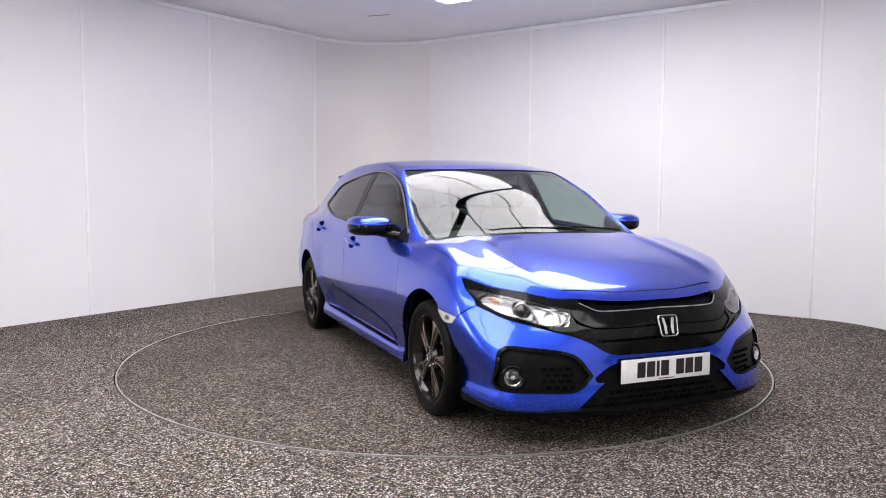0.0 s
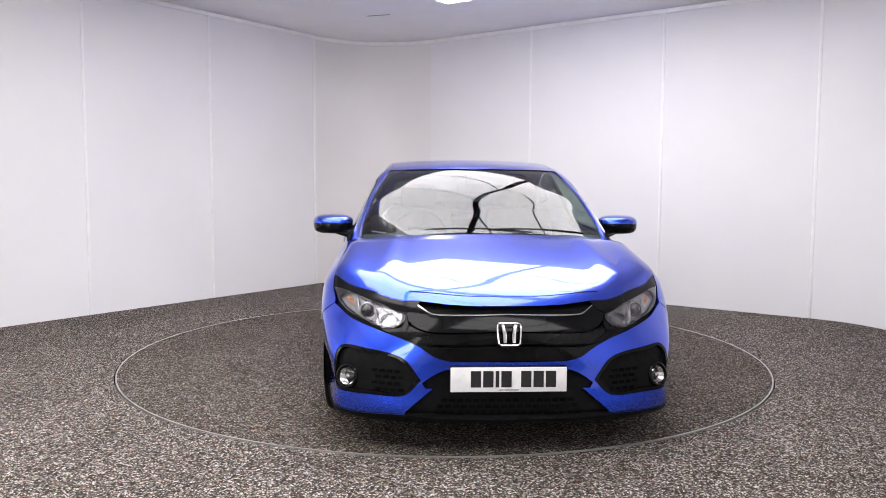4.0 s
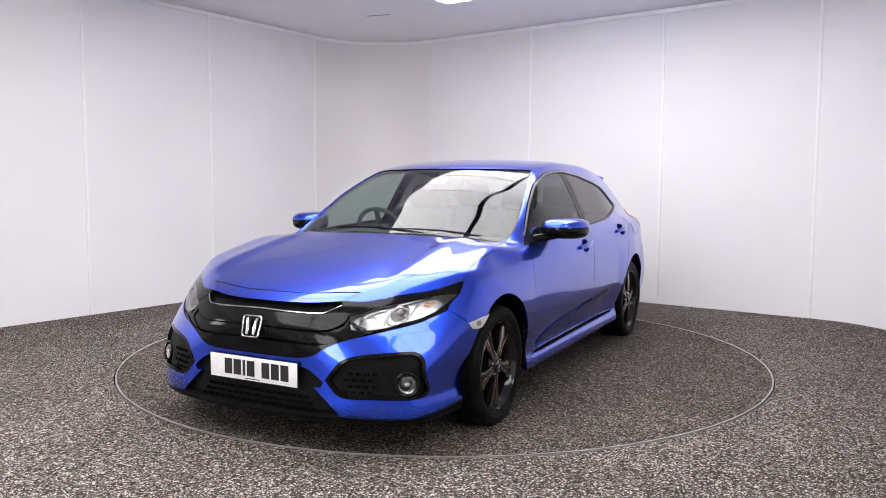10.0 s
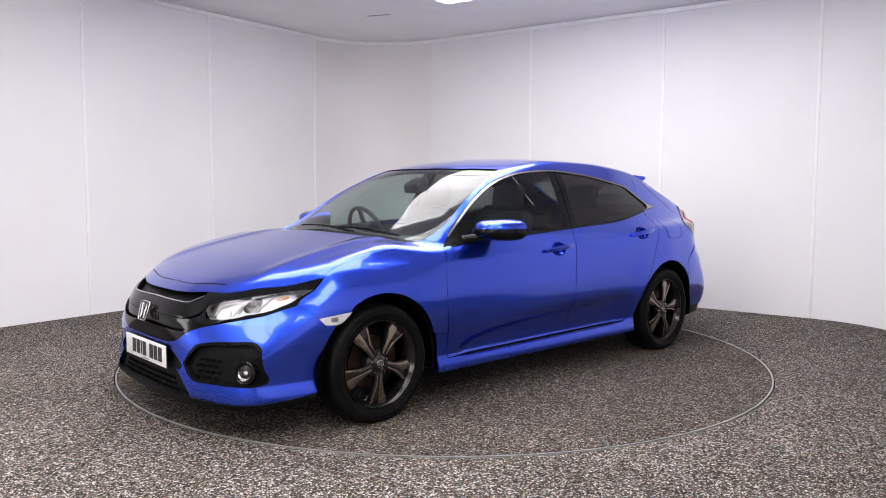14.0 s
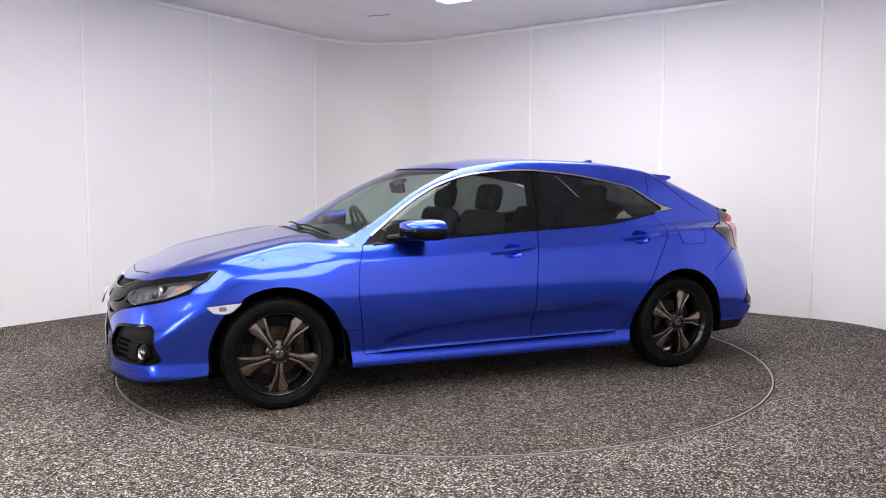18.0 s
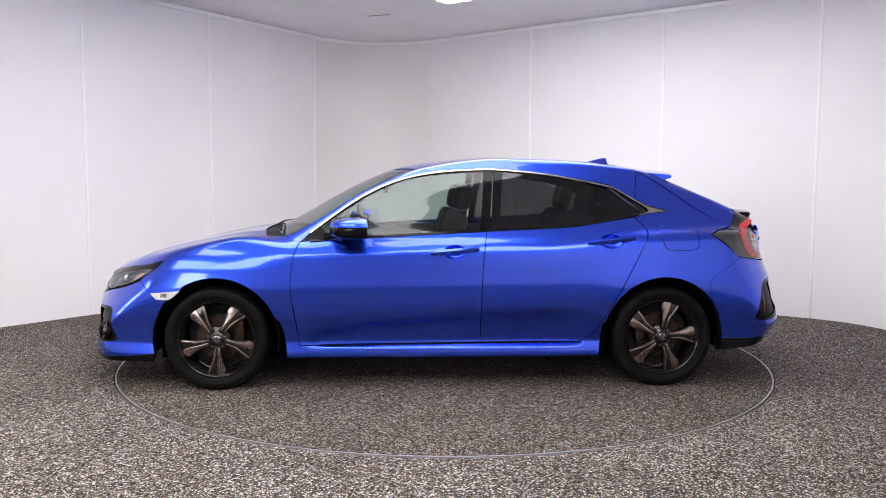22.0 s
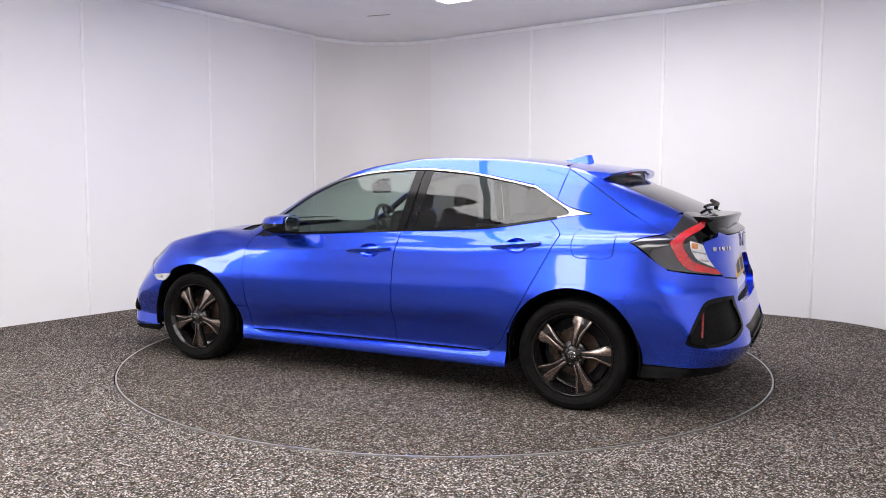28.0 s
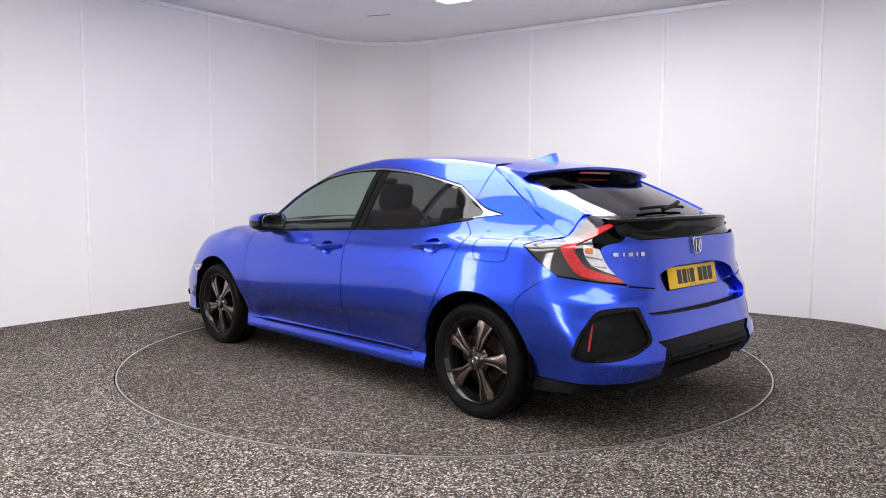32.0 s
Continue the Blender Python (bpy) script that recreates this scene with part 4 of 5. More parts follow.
skin("clear_lens", [[Re(0.745, 0.945), Re(0.755, 0.91), Re(0.735, 0.85), Re(0.70, 0.822), Re(0.640, 0.795)], [Re(0.640, 0.795), Re(0.675, 0.85), Re(0.70, 0.925)], [Re(0.70, 0.925), Re(0.745, 0.945)]], TL, LAMP_CLEAR, lamps, inset=-0.002, depth=0.004, pair=True, grid=0.015, label="clear reversing and indicator section")
skin("amber_bulb", [[Re(0.745, 0.935), Re(0.75, 0.905), Re(0.725, 0.90), Re(0.722, 0.93)]], TL, LAMP_AMBER, lamps, inset=-0.004, depth=0.004, pair=True, grid=0.012)
strip("clear_divider", [(0.755, 0.89), (0.695, 0.875)], "rear", 0.008, LAMP_GREY, lamps, inset=-0.005, depth=0.005, pair=True)
strip("clear_divider", [(0.735, 0.845), (0.68, 0.835)], "rear", 0.006, LAMP_GREY, lamps, inset=-0.005, depth=0.005, pair=True)

# ---- rear bumper
RB = (-0.72, 0.69, 0.0)
arch_rb = [S(x, z) for x, z in ring2(-AXLE, HUB_Z, ARCH_R, 146, 178, 6)]
vent3 = [(-2.119, 0.575, 0.647), (-2.075, 0.67, 0.647), (-2.030, 0.755, 0.635), (-2.018, 0.80, 0.605), (-1.988, 0.866, 0.515), (-1.945, 0.862, 0.420), (-1.962, 0.856, 0.405), (-2.023, 0.836, 0.398), (-2.11, 0.76, 0.405), (-2.166, 0.679, 0.422), (-2.205, 0.60, 0.458), (-2.218, 0.541, 0.498), (-2.18, 0.555, 0.575)]
vent_loop = [vent3 + [vent3[0]]]
skin("rear_bumper", [[S(-1.835, 0.793), (-1.91, 0.772, 0.775), (-1.98, 0.713, 0.762), (-2.064, 0.598, 0.742)], [(-2.064, 0.598, 0.742), Re(0.44, 0.726)], [Re(0.44, 0.726), Re(0.532, 0.632), Re(0.49, 0.605), Re(0.0, 0.592)], [Re(0.0, 0.592), Re(0.0, 0.485)], [Re(0.0, 0.485), Re(0.30, 0.483), Re(0.500, 0.480)], [Re(0.500, 0.480), Re(0.448, 0.445)], [Re(0.448, 0.445), Re(0.475, 0.385), Re(0.462, 0.302)], [Re(0.462, 0.302), Re(0.62, 0.288), S(-2.0, 0.287), S(-1.72, 0.288)], [S(-1.72, 0.288)] + arch_rb[::-1], [arch_rb[0], S(-1.640, 0.660), S(-1.835, 0.793)]], RB, PAINT, car, holes=[vent_loop], sides=(1, -1), grid=0.022, gap=0.0015, depth=0.045)
rear_vents = skin("bumper_vent", vent_loop, RB, SATIN, car, inset=0.016, depth=0.0, gap=-0.012, pair=True, grid=0.02, label="black hexagonal bumper vent")


def ring_skin(name, pts, view, width, mat, parent, inset, depth=0.014, label=""):
    """A frame that follows a closed outline of 3D points, width inwards."""
    c = np.mean(np.array(pts), 0)
    inner = []
    for p in pts:
        p = np.array(p)
        v = c - p
        inner.append(tuple(p + v * min(width / (np.linalg.norm(v) + 1e-9), 0.8)))
    return skin(name, [pts + [pts[0]]], view, mat, parent, holes=[[inner + [inner[0]]]], inset=inset, depth=depth, gap=0, grid=0.012, pair=True, label=label)


ring_skin("vent_frame", vent3, RB, 0.024, BLACK, rear_vents, 0.0, label="gloss black vent frame")
skin("reflector", [[(-2.022, 0.793, 0.595), (-2.023, 0.817, 0.517), (-2.023, 0.832, 0.45)], [(-2.023, 0.832, 0.45), (-2.036, 0.822, 0.45)], [(-2.036, 0.822, 0.45), (-2.036, 0.802, 0.53), (-2.031, 0.783, 0.595)]], RB, REFLECT, car, inset=0.008, depth=0.01, pair=True, grid=0.012, label="red rear reflector strip")
skin("diffuser", [[Re(0.0, 0.482), Re(0.30, 0.480), Re(0.497, 0.477)], [Re(0.497, 0.477), Re(0.445, 0.442)], [Re(0.445, 0.442), Re(0.472, 0.385), Re(0.459, 0.299)], [Re(0.459, 0.299), Re(0.62, 0.285), S(-2.0, 0.284), S(-1.72, 0.285)], [S(-1.72, 0.285), S(-1.72, 0.215)], [S(-1.72, 0.215), S(-1.98, 0.235), Re(0.60, 0.250), Re(0.45, 0.296), Re(0.0, 0.312)], [Re(0.0, 0.312), Re(0.0, 0.482)]], RB, SATIN, car, inset=0.010, depth=0.03, sides=(1, -1), grid=0.022, gap=0, label="matt black rear diffuser")
for z in (0.35, 0.38, 0.41):
    strip("diffuser_rib", [(-0.42, z), (0.0, z + 0.002), (0.42, z)], "rear", 0.010, SATIN, car, inset=-0.004, depth=0.016)

# ---- lower tail spoiler between the lamps
def ribbon(name, rows, mat, parent, label=""):
    """A sheet through rows of points, closed around each row."""
    bm = bmesh.new()
    g = [[bm.verts.new(p) for p in r] for r in rows]
    n = len(rows[0])
    for a, b in zip(g, g[1:]):
        for k in range(n):
            bm.faces.new((a[k], a[(k + 1) % n], b[(k + 1) % n], b[k]))
    bm.faces.new(g[0])
    bm.faces.new(g[-1][::-1])
    return part(name, bm, mat, parent, label)


rows = []
for i in range(25):
    y = -0.585 + 1.17 * i / 24
    q = abs(y) / 0.585
    back = -2.112 + 0.055 * q ** 2 + 0.05 * q ** 6
    zt = 1.066 - 0.010 * q ** 2
    rows.append([(-1.93 - 0.01 * (1 - q), y, zt + 0.004), (back + 0.10, y, zt + 0.010), (back + 0.012, y, zt + 0.006), (back, y, zt - 0.006), (back + 0.010, y, zt - 0.022), (-2.082 + 0.07 * q ** 4, y * 0.99, 1.0), (-2.123 + 0.08 * q ** 5, y * 0.93, 0.969), (-2.09 + 0.08 * q ** 5, y * 0.90, 0.950), (-1.96, y * 0.97, 0.99)])
ribbon("tail_spoiler", rows, BLACK, car, "gloss black lower tail spoiler")
# ---- roof spoiler
rows = []
for i in range(25):
    y = -0.60 + 1.20 * i / 24
    q = abs(y) / 0.60
    crown = 0.050 * q ** 2
    back = -1.545 + 0.07 * q ** 4
    rows.append([(-1.195, y * 0.93, 1.379 - crown * 0.95), (-1.33, y * 0.97, 1.362 - crown), (-1.45, y, 1.347 - crown * 0.9), (back, y, 1.335 - crown * 0.8), (back + 0.004, y, 1.322 - crown * 0.8), (-1.43, y, 1.318 - crown), (-1.30, y * 0.97, 1.325 - crown)])
ribbon("roof_spoiler", rows, PAINT, car, "blue roof spoiler")
rows = []
for i in range(17):
    y = -0.56 + 1.12 * i / 16
    q = abs(y) / 0.56
    crown = 0.046 * q ** 2
    rows.append([(-1.27, y, 1.322 - crown), (-1.50 + 0.06 * q ** 4, y, 1.322 - crown * 0.8), (-1.47 + 0.05 * q ** 4, y, 1.290 - crown * 0.8 - 0.02 * q ** 6), (-1.36, y, 1.292 - crown)])
ribbon("spoiler_underside", rows, BLACK, car, "gloss black spoiler underside")
part("brake_lamp", box_bm(0.014, 0.30, 0.014, pose(-1.482, 0, 1.303), 0.004), LAMP_RED, car, "slim high brake lamp")
# antenna fin
rows = []
for x, h, w in ((-1.02, 0.0, 0.004), (-1.06, 0.010, 0.016), (-1.11, 0.028, 0.020), (-1.17, 0.052, 0.018), (-1.205, 0.060, 0.012), (-1.222, 0.018, 0.012), (-1.228, 0.0, 0.012)):
    zb = float(ROOF(x)) - 0.012
    rows.append([(x, -w * 1.5, zb), (x, -w * 0.7, zb + 0.4 * (h + 0.012)), (x, -0.003, zb + h + 0.012), (x, 0.003, zb + h + 0.012), (x, w * 0.7, zb + 0.4 * (h + 0.012)), (x, w * 1.5, zb)])
ribbon("antenna_fin", rows, PAINT, car, "blue shark-fin antenna")

# ---- front bumper
FB = (0.72, 0.69, 0.0)
arch_fb = [S(x, z) for x, z in ring2(AXLE, HUB_Z, ARCH_R, 44, 2, 7)]


POD = [(0.392, 0.356), (0.462, 0.444), (0.545, 0.472), (0.670, 0.483), (0.745, 0.484), (0.782, 0.456), (0.795, 0.374), (0.795, 0.300), (0.765, 0.277), (0.62, 0.280), (0.470, 0.286)]
pod3 = [Fr(*q) for q in POD]
HL_LOW = [(0.258, 0.444), (0.335, 0.468), (0.40, 0.505), (0.47, 0.534), (0.525, 0.549)]
hl_low = [Fr(*q) for q in HL_LOW] + [(2.038, 0.615, 0.569), (1.975, 0.680, 0.586), (1.918, 0.728, 0.602), (1.860, 0.768, 0.626), (1.799, 0.8065, 0.6475)]
skin("front_bumper", [[Fr(0.0, 0.442), Fr(0.258, 0.444)], hl_low, [(1.799, 0.8065, 0.6475), S(1.7265, 0.586), S(1.69, 0.558)], [S(1.69, 0.558), S(1.60, 0.560), arch_fb[0]], arch_fb, [arch_fb[-1], S(1.72, 0.215)], [S(1.72, 0.215), S(1.86, 0.200), Fr(0.70, 0.188), Fr(0.474, 0.198)], [Fr(0.474, 0.198), Fr(0.335, 0.322)], [Fr(0.335, 0.322), Fr(0.372, 0.322), Fr(0.385, 0.345)], [Fr(0.385, 0.345), Fr(0.278, 0.404), Fr(0.0, 0.406)], [Fr(0.0, 0.406), Fr(0.0, 0.442)]], FB, PAINT, car, holes=[[pod3 + [pod3[0]]]], sides=(1, -1), grid=0.022, gap=0.001)
pods = skin("fog_lamp_pod", [pod3 + [pod3[0]]], FB, SATIN, car, inset=0.022, depth=0.0, gap=-0.014, grid=0.02, pair=True, label="black hexagonal fog lamp pod")
ring_skin("pod_frame", pod3, FB, 0.020, BLACK, pods, 0.0, 0.024, "gloss black pod frame")
for sd, pod in zip((1, -1), pods):
    # mesh of small slots by the inner end of the pod
    for r in range(4):
        for c in range(4):
            y, z = 0.485 + 0.036 * c + (0.018 if r % 2 else 0.0), 0.305 + 0.028 * r
            m = frame_at(Fr(y, z), (0, 1, 0))
            bm = box_bm(0.026, 0.014, 0.006, None, 0.002)
            # Solid near-black block; the shade inside a slot is its colour.
            place("mesh_slot_shade", bm, VOID, pod, m @ pose(0, 0, -0.021), sd)
    m = frame_at(Fr(0.735, 0.345), (0, 1, 0))
    mz = Matrix.Translation(m.translation) @ pose(0, 0, 0, 0, 78, 26)
    fog = place("fog_lamp", lathe_bm([(0.056, -0.030), (0.056, -0.006), (0.050, -0.002), (0.044, -0.006), (0.042, -0.03)], 32, "z"), BLACK, pod, mz, sd, "round fog lamp with black bezel")
    place("lens", lathe_bm([(0.042, -0.012), (0.036, -0.005), (0.022, 0.001), (0.0, 0.004)], 28, "z"), LENS, fog, mz, sd)
    place("reflector", lathe_bm([(0.041, -0.012), (0.028, -0.026), (0.0, -0.034)], 28, "z"), CHROME, fog, mz, sd)
    place("bulb", lathe_bm([(0.010, -0.032), (0.011, -0.014), (0.0, -0.010)], 14, "z"), LAMP_GREY, fog, mz, sd)
strip("seam_flange", [(1.66, 0.552), (1.69, 0.558), (1.7265, 0.586), (1.799, 0.6475)], "side", 0.05, PAINT, car, inset=0.006, depth=0, grid=0.02, pair=True)
markers = skin("side_marker", [[(1.727, 0.584), (1.64, 0.593), (1.548, 0.601)], [(1.548, 0.601), (1.612, 0.550), (1.692, 0.549)], [(1.692, 0.549), (1.727, 0.584)]], "side", LAMP_CLEAR, car, inset=-0.003, depth=0.008, gap=0.0, grid=0.012, pair=True, label="clear side marker lamp")
skin("marker_bulb", [[(1.665, 0.582), (1.63, 0.582), (1.63, 0.562), (1.665, 0.562)]], "side", LAMP_GREY, markers, inset=-0.004, depth=0.004, gap=0, grid=0.012, pair=True)

# lower intake, its mesh and the lip
LOWER = [Fr(0.0, 0.404), Fr(0.276, 0.402), Fr(0.385, 0.343), Fr(0.374, 0.323), Fr(0.335, 0.320), Fr(0.474, 0.196), Fr(0.30, 0.185), Fr(0.0, 0.18)]
intake = skin("lower_intake", [LOWER[:2], LOWER[1:6], LOWER[5:], [LOWER[-1], LOWER[0]]], "front", SATIN, car, inset=0.022, depth=0, gap=-0.004, sides=(1, -1), grid=0.03, label="black lower intake")
for r in range(3):
    for c in range(-9, 10):
        y, z = 0.036 * c + (0.018 if r % 2 else 0), 0.215 + 0.027 * r
        if abs(y) > 0.36 - (z - 0.2) * 0.6:
            continue
        m = frame_at(Fr(abs(y), z), (0, 1, 0))
        # The opening's dark inside is painted here too, as a solid block.
        place("mesh_slot_shade", box_bm(0.027, 0.015, 0.006, None, 0.002), VOID, intake, Matrix.Diagonal((1, 1 if y >= 0 else -1, 1, 1)) @ m @ pose(0, 0, -0.021))
skin("front_lip", [[Fr(0.0, 0.186), Fr(0.30, 0.19), Fr(0.474, 0.201), Fr(0.70, 0.190), S(1.86, 0.203), S(1.72, 0.218)], [S(1.72, 0.218), S(1.72, 0.172)], [S(1.72, 0.172), S(1.86, 0.168), Fr(0.70, 0.165), Fr(0.474, 0.166), Fr(0.30, 0.163), Fr(0.0, 0.162)], [Fr(0.0, 0.162), Fr(0.0, 0.186)]], FB, SATIN, car, sides=(1, -1), inset=-0.006, depth=0.05, gap=0, grid=0.018, label="black front lip")

# ---- grille
GR = (0.85, 0.35, 0.3)
HOOD_Z = [T(2.112, 0.0), T(2.108, 0.15), T(2.091, 0.27), T(2.053, 0.39)]
WING_UP = [T(2.053, 0.39), T(2.011, 0.493), T(1.930, 0.592), T(1.792, 0.730), T(1.657, 0.817)]
LENS_TIP = (1.715, 0.818, 0.717)
grille = skin("grille", [HOOD_Z, WING_UP, [WING_UP[-1], LENS_TIP, hl_low[-1]], hl_low[::-1], [Fr(0.258, 0.446), Fr(0.0, 0.444)], [Fr(0.0, 0.444), T(2.112, 0.0)]], GR, SATIN, car, sides=(1, -1), inset=0.035, depth=0.0, gap=-0.012, grid=0.025, label="black grille")
# upper chrome-edged blade, main bar, lower lip
skin("grille_blade", [[(0, 0.6445), (0.276, 0.6395), (0.345, 0.6435), (0.385, 0.6635), (0.4104, 0.6785)], [(0.4104, 0.6785), (0.4444, 0.6585), (0.4498, 0.6185), (0.4036, 0.5845), (0.33, 0.5705), (0, 0.5785)], [(0, 0.5785), (0, 0.6445)]], "front", BLACK, grille, sides=(1, -1), inset=0.002, depth=0.03, gap=0, grid=0.02)
strip("chrome_line", [(0, 0.6485), (0.276, 0.6435), (0.345, 0.6475), (0.382, 0.6665), (0.4036, 0.6785)], "front", 0.0045, CHROME, grille, inset=-0.003, depth=0.01, label="thin chrome line of the grille", grid=0.012, sides=(1, -1))
skin("grille_bar", [[(0, 0.5715), (0.33, 0.5635), (0.4036, 0.5745), (0.458, 0.5985)], [(0.458, 0.5985), (0.47, 0.5635), (0.4036, 0.5185), (0.33, 0.5155), (0, 0.5215)], [(0, 0.5215), (0, 0.5715)]], "front", BLACK, grille, sides=(1, -1), inset=0.010, depth=0.03, gap=0, grid=0.02)
skin("grille_lip", [[(0, 0.5125), (0.33, 0.5065), (0.4308, 0.5265), (0.518, 0.5635), (0.578, 0.5715)], [(0.578, 0.5715), (0.518, 0.5495), (0.4036, 0.5075), (0.33, 0.4615), (0.258, 0.4455), (0, 0.4465)], [(0, 0.4465), (0, 0.5125)]], "front", BLACK, grille, sides=(1, -1), inset=-0.001, depth=0.03, gap=0, grid=0.02)
skin("grille_cheek", [[(0.4118, 0.6775), (0.4362, 0.6755), (0.489, 0.6525)], [(0.489, 0.6525), (0.4566, 0.6315), (0.458, 0.6135), (0.482, 0.5785)], [(0.482, 0.5785), (0.562, 0.5705)], [(0.562, 0.5705), (0.518, 0.5615), (0.4308, 0.5275), (0.39, 0.5205)], [(0.39, 0.5205), (0.458, 0.5635), (0.4458, 0.5935)], [(0.4458, 0.5935), (0.4539, 0.6285), (0.4417, 0.6605), (0.4118, 0.6775)]], "front", BLACK, (grille, grille), inset=0.004, depth=0.04, gap=0.0, grid=0.014, pair=True, label="gloss black cheek beside the headlamp")
wings = skin("grille_wing", [WING_UP, [WING_UP[-1], LENS_TIP], [LENS_TIP, (1.793, 0.752, 0.711), (1.907, 0.660, 0.693), (2.000, 0.565, 0.672), (2.058, 0.505, 0.648), (2.080, 0.466, 0.638)], [(2.080, 0.466, 0.638), (2.085, 0.420, 0.662), WING_UP[0]]], (0.6, 0.5, 0.6), BLACK, car, inset=0.0, depth=0.02, gap=0.0012, pair=True, grid=0.016, label="black grille wing over the headlamp")


def badge(m, parent, h, label):
    """A plain chrome emblem: a rounded frame with two leaning uprights."""
    w = h * 1.08
    pts = []
    for sx, sy, a0 in ((1, 1, 0), (-1, 1, 90), (-1, -1, 180), (1, -1, 270)):
        for k in range(5):
            a = radians(a0 + 90 * k / 4)
            cx = (w / 2 - h * 0.16) * sx * (1.0 if sy > 0 else 0.86)
            pts.append((cx + h * 0.16 * math.cos(a), (h / 2 - h * 0.16) * sy + h * 0.16 * math.sin(a), 0.006))
    ob = place("badge", tube_bm(pts, h * 0.045, 8, True), CHROME, parent, m, 1, label)
    for s in (-1, 1):
        bar = [(s * w * 0.34, h * 0.40), (s * w * 0.20, h * 0.40), (s * w * 0.10, -h * 0.05), (s * w * 0.12, -h * 0.40), (s * w * 0.26, -h * 0.40), (s * w * 0.27, 0)]
        place("upright", prism_bm(bar if s > 0 else bar[::-1], 0.010, 0.002), CHROME, ob, m)
    return ob


m = frame_at(Fr(0.0, 0.568), (0, 1, 0))
badge(Matrix.Translation((0.012, 0, 0)) @ m, grille, 0.098, "chrome frame emblem on the grille")

# headlamps
HL = [(2.100, 0.490, 0.588), (2.100, 0.464, 0.612), (2.085, 0.463, 0.632), (2.058, 0.505, 0.646), (2.000, 0.565, 0.670), (1.907, 0.660, 0.691), (1.793, 0.752, 0.709), LENS_TIP]
hl_bottom = [LENS_TIP, (1.780, 0.797, 0.684), (1.826, 0.779, 0.655), (1.868, 0.757, 0.638), (1.922, 0.716, 0.616), (1.997, 0.648, 0.597), (2.035, 0.610, 0.583), (2.081, 0.544, 0.576), (2.100, 0.490, 0.588)]
HLD = (0.72, 0.62, 0.25)
heads = tuple(tagged(new("headlamp"), "clear swept-back headlamp with projector and light guides") for _ in range(2))
for o in heads:
    o.parent = car
hl_loop = [HL, hl_bottom]
skin("lens", hl_loop, HLD, LENS, heads, inset=0.0, depth=0.0, gap=0.001, pair=True, grid=0.018)
skin("housing", hl_loop, HLD, LAMP_SILVER, heads, inset=0.045, depth=0.0, gap=-0.01, pair=True, grid=0.02, label="grey lamp housing")
inner = [tuple(np.array(p) * 0.93 + np.array((1.92, 0.655, 0.645)) * 0.07) for p in HL[:-1] + hl_bottom[1:-1]]
skin("surround", hl_loop, HLD, LAMP_DARK, heads, inset=0.003, depth=0.010, gap=0.0, holes=[[inner + [inner[0]]]], pair=True, grid=0.016, label="dark edge of the headlamp")


def FL(y, z):
    """A point of the nose inside the headlamp's outline."""
    return Fr(y + 0.020 * (0.80 - y) / 0.3, z + 0.006)


bez = [tuple(np.array(p) * 0.92 + np.array((1.93, 0.645, 0.640)) * 0.08) for p in HL[:-1] + hl_bottom[1:-1]]
skin("bezel", [bez + [bez[0]]], HLD, LAMP_GREY, heads, inset=0.030, depth=0.012, gap=0.0, holes=[[[tuple(np.array(FL(0.535 + 0.040 * math.cos(2 * math.pi * k / 16), 0.604 + 0.034 * math.sin(2 * math.pi * k / 16)))) for k in range(17)]], [[tuple(np.array(FL(0.640 + 0.036 * math.cos(2 * math.pi * k / 16), 0.640 + 0.036 * math.sin(2 * math.pi * k / 16)))) for k in range(17)]]], pair=True, grid=0.014, label="satin silver lamp bezel")


def hlp(y, z, d):
    p = np.array(FL(y, z))
    return tuple(p - grad(p[None])[0] * d)


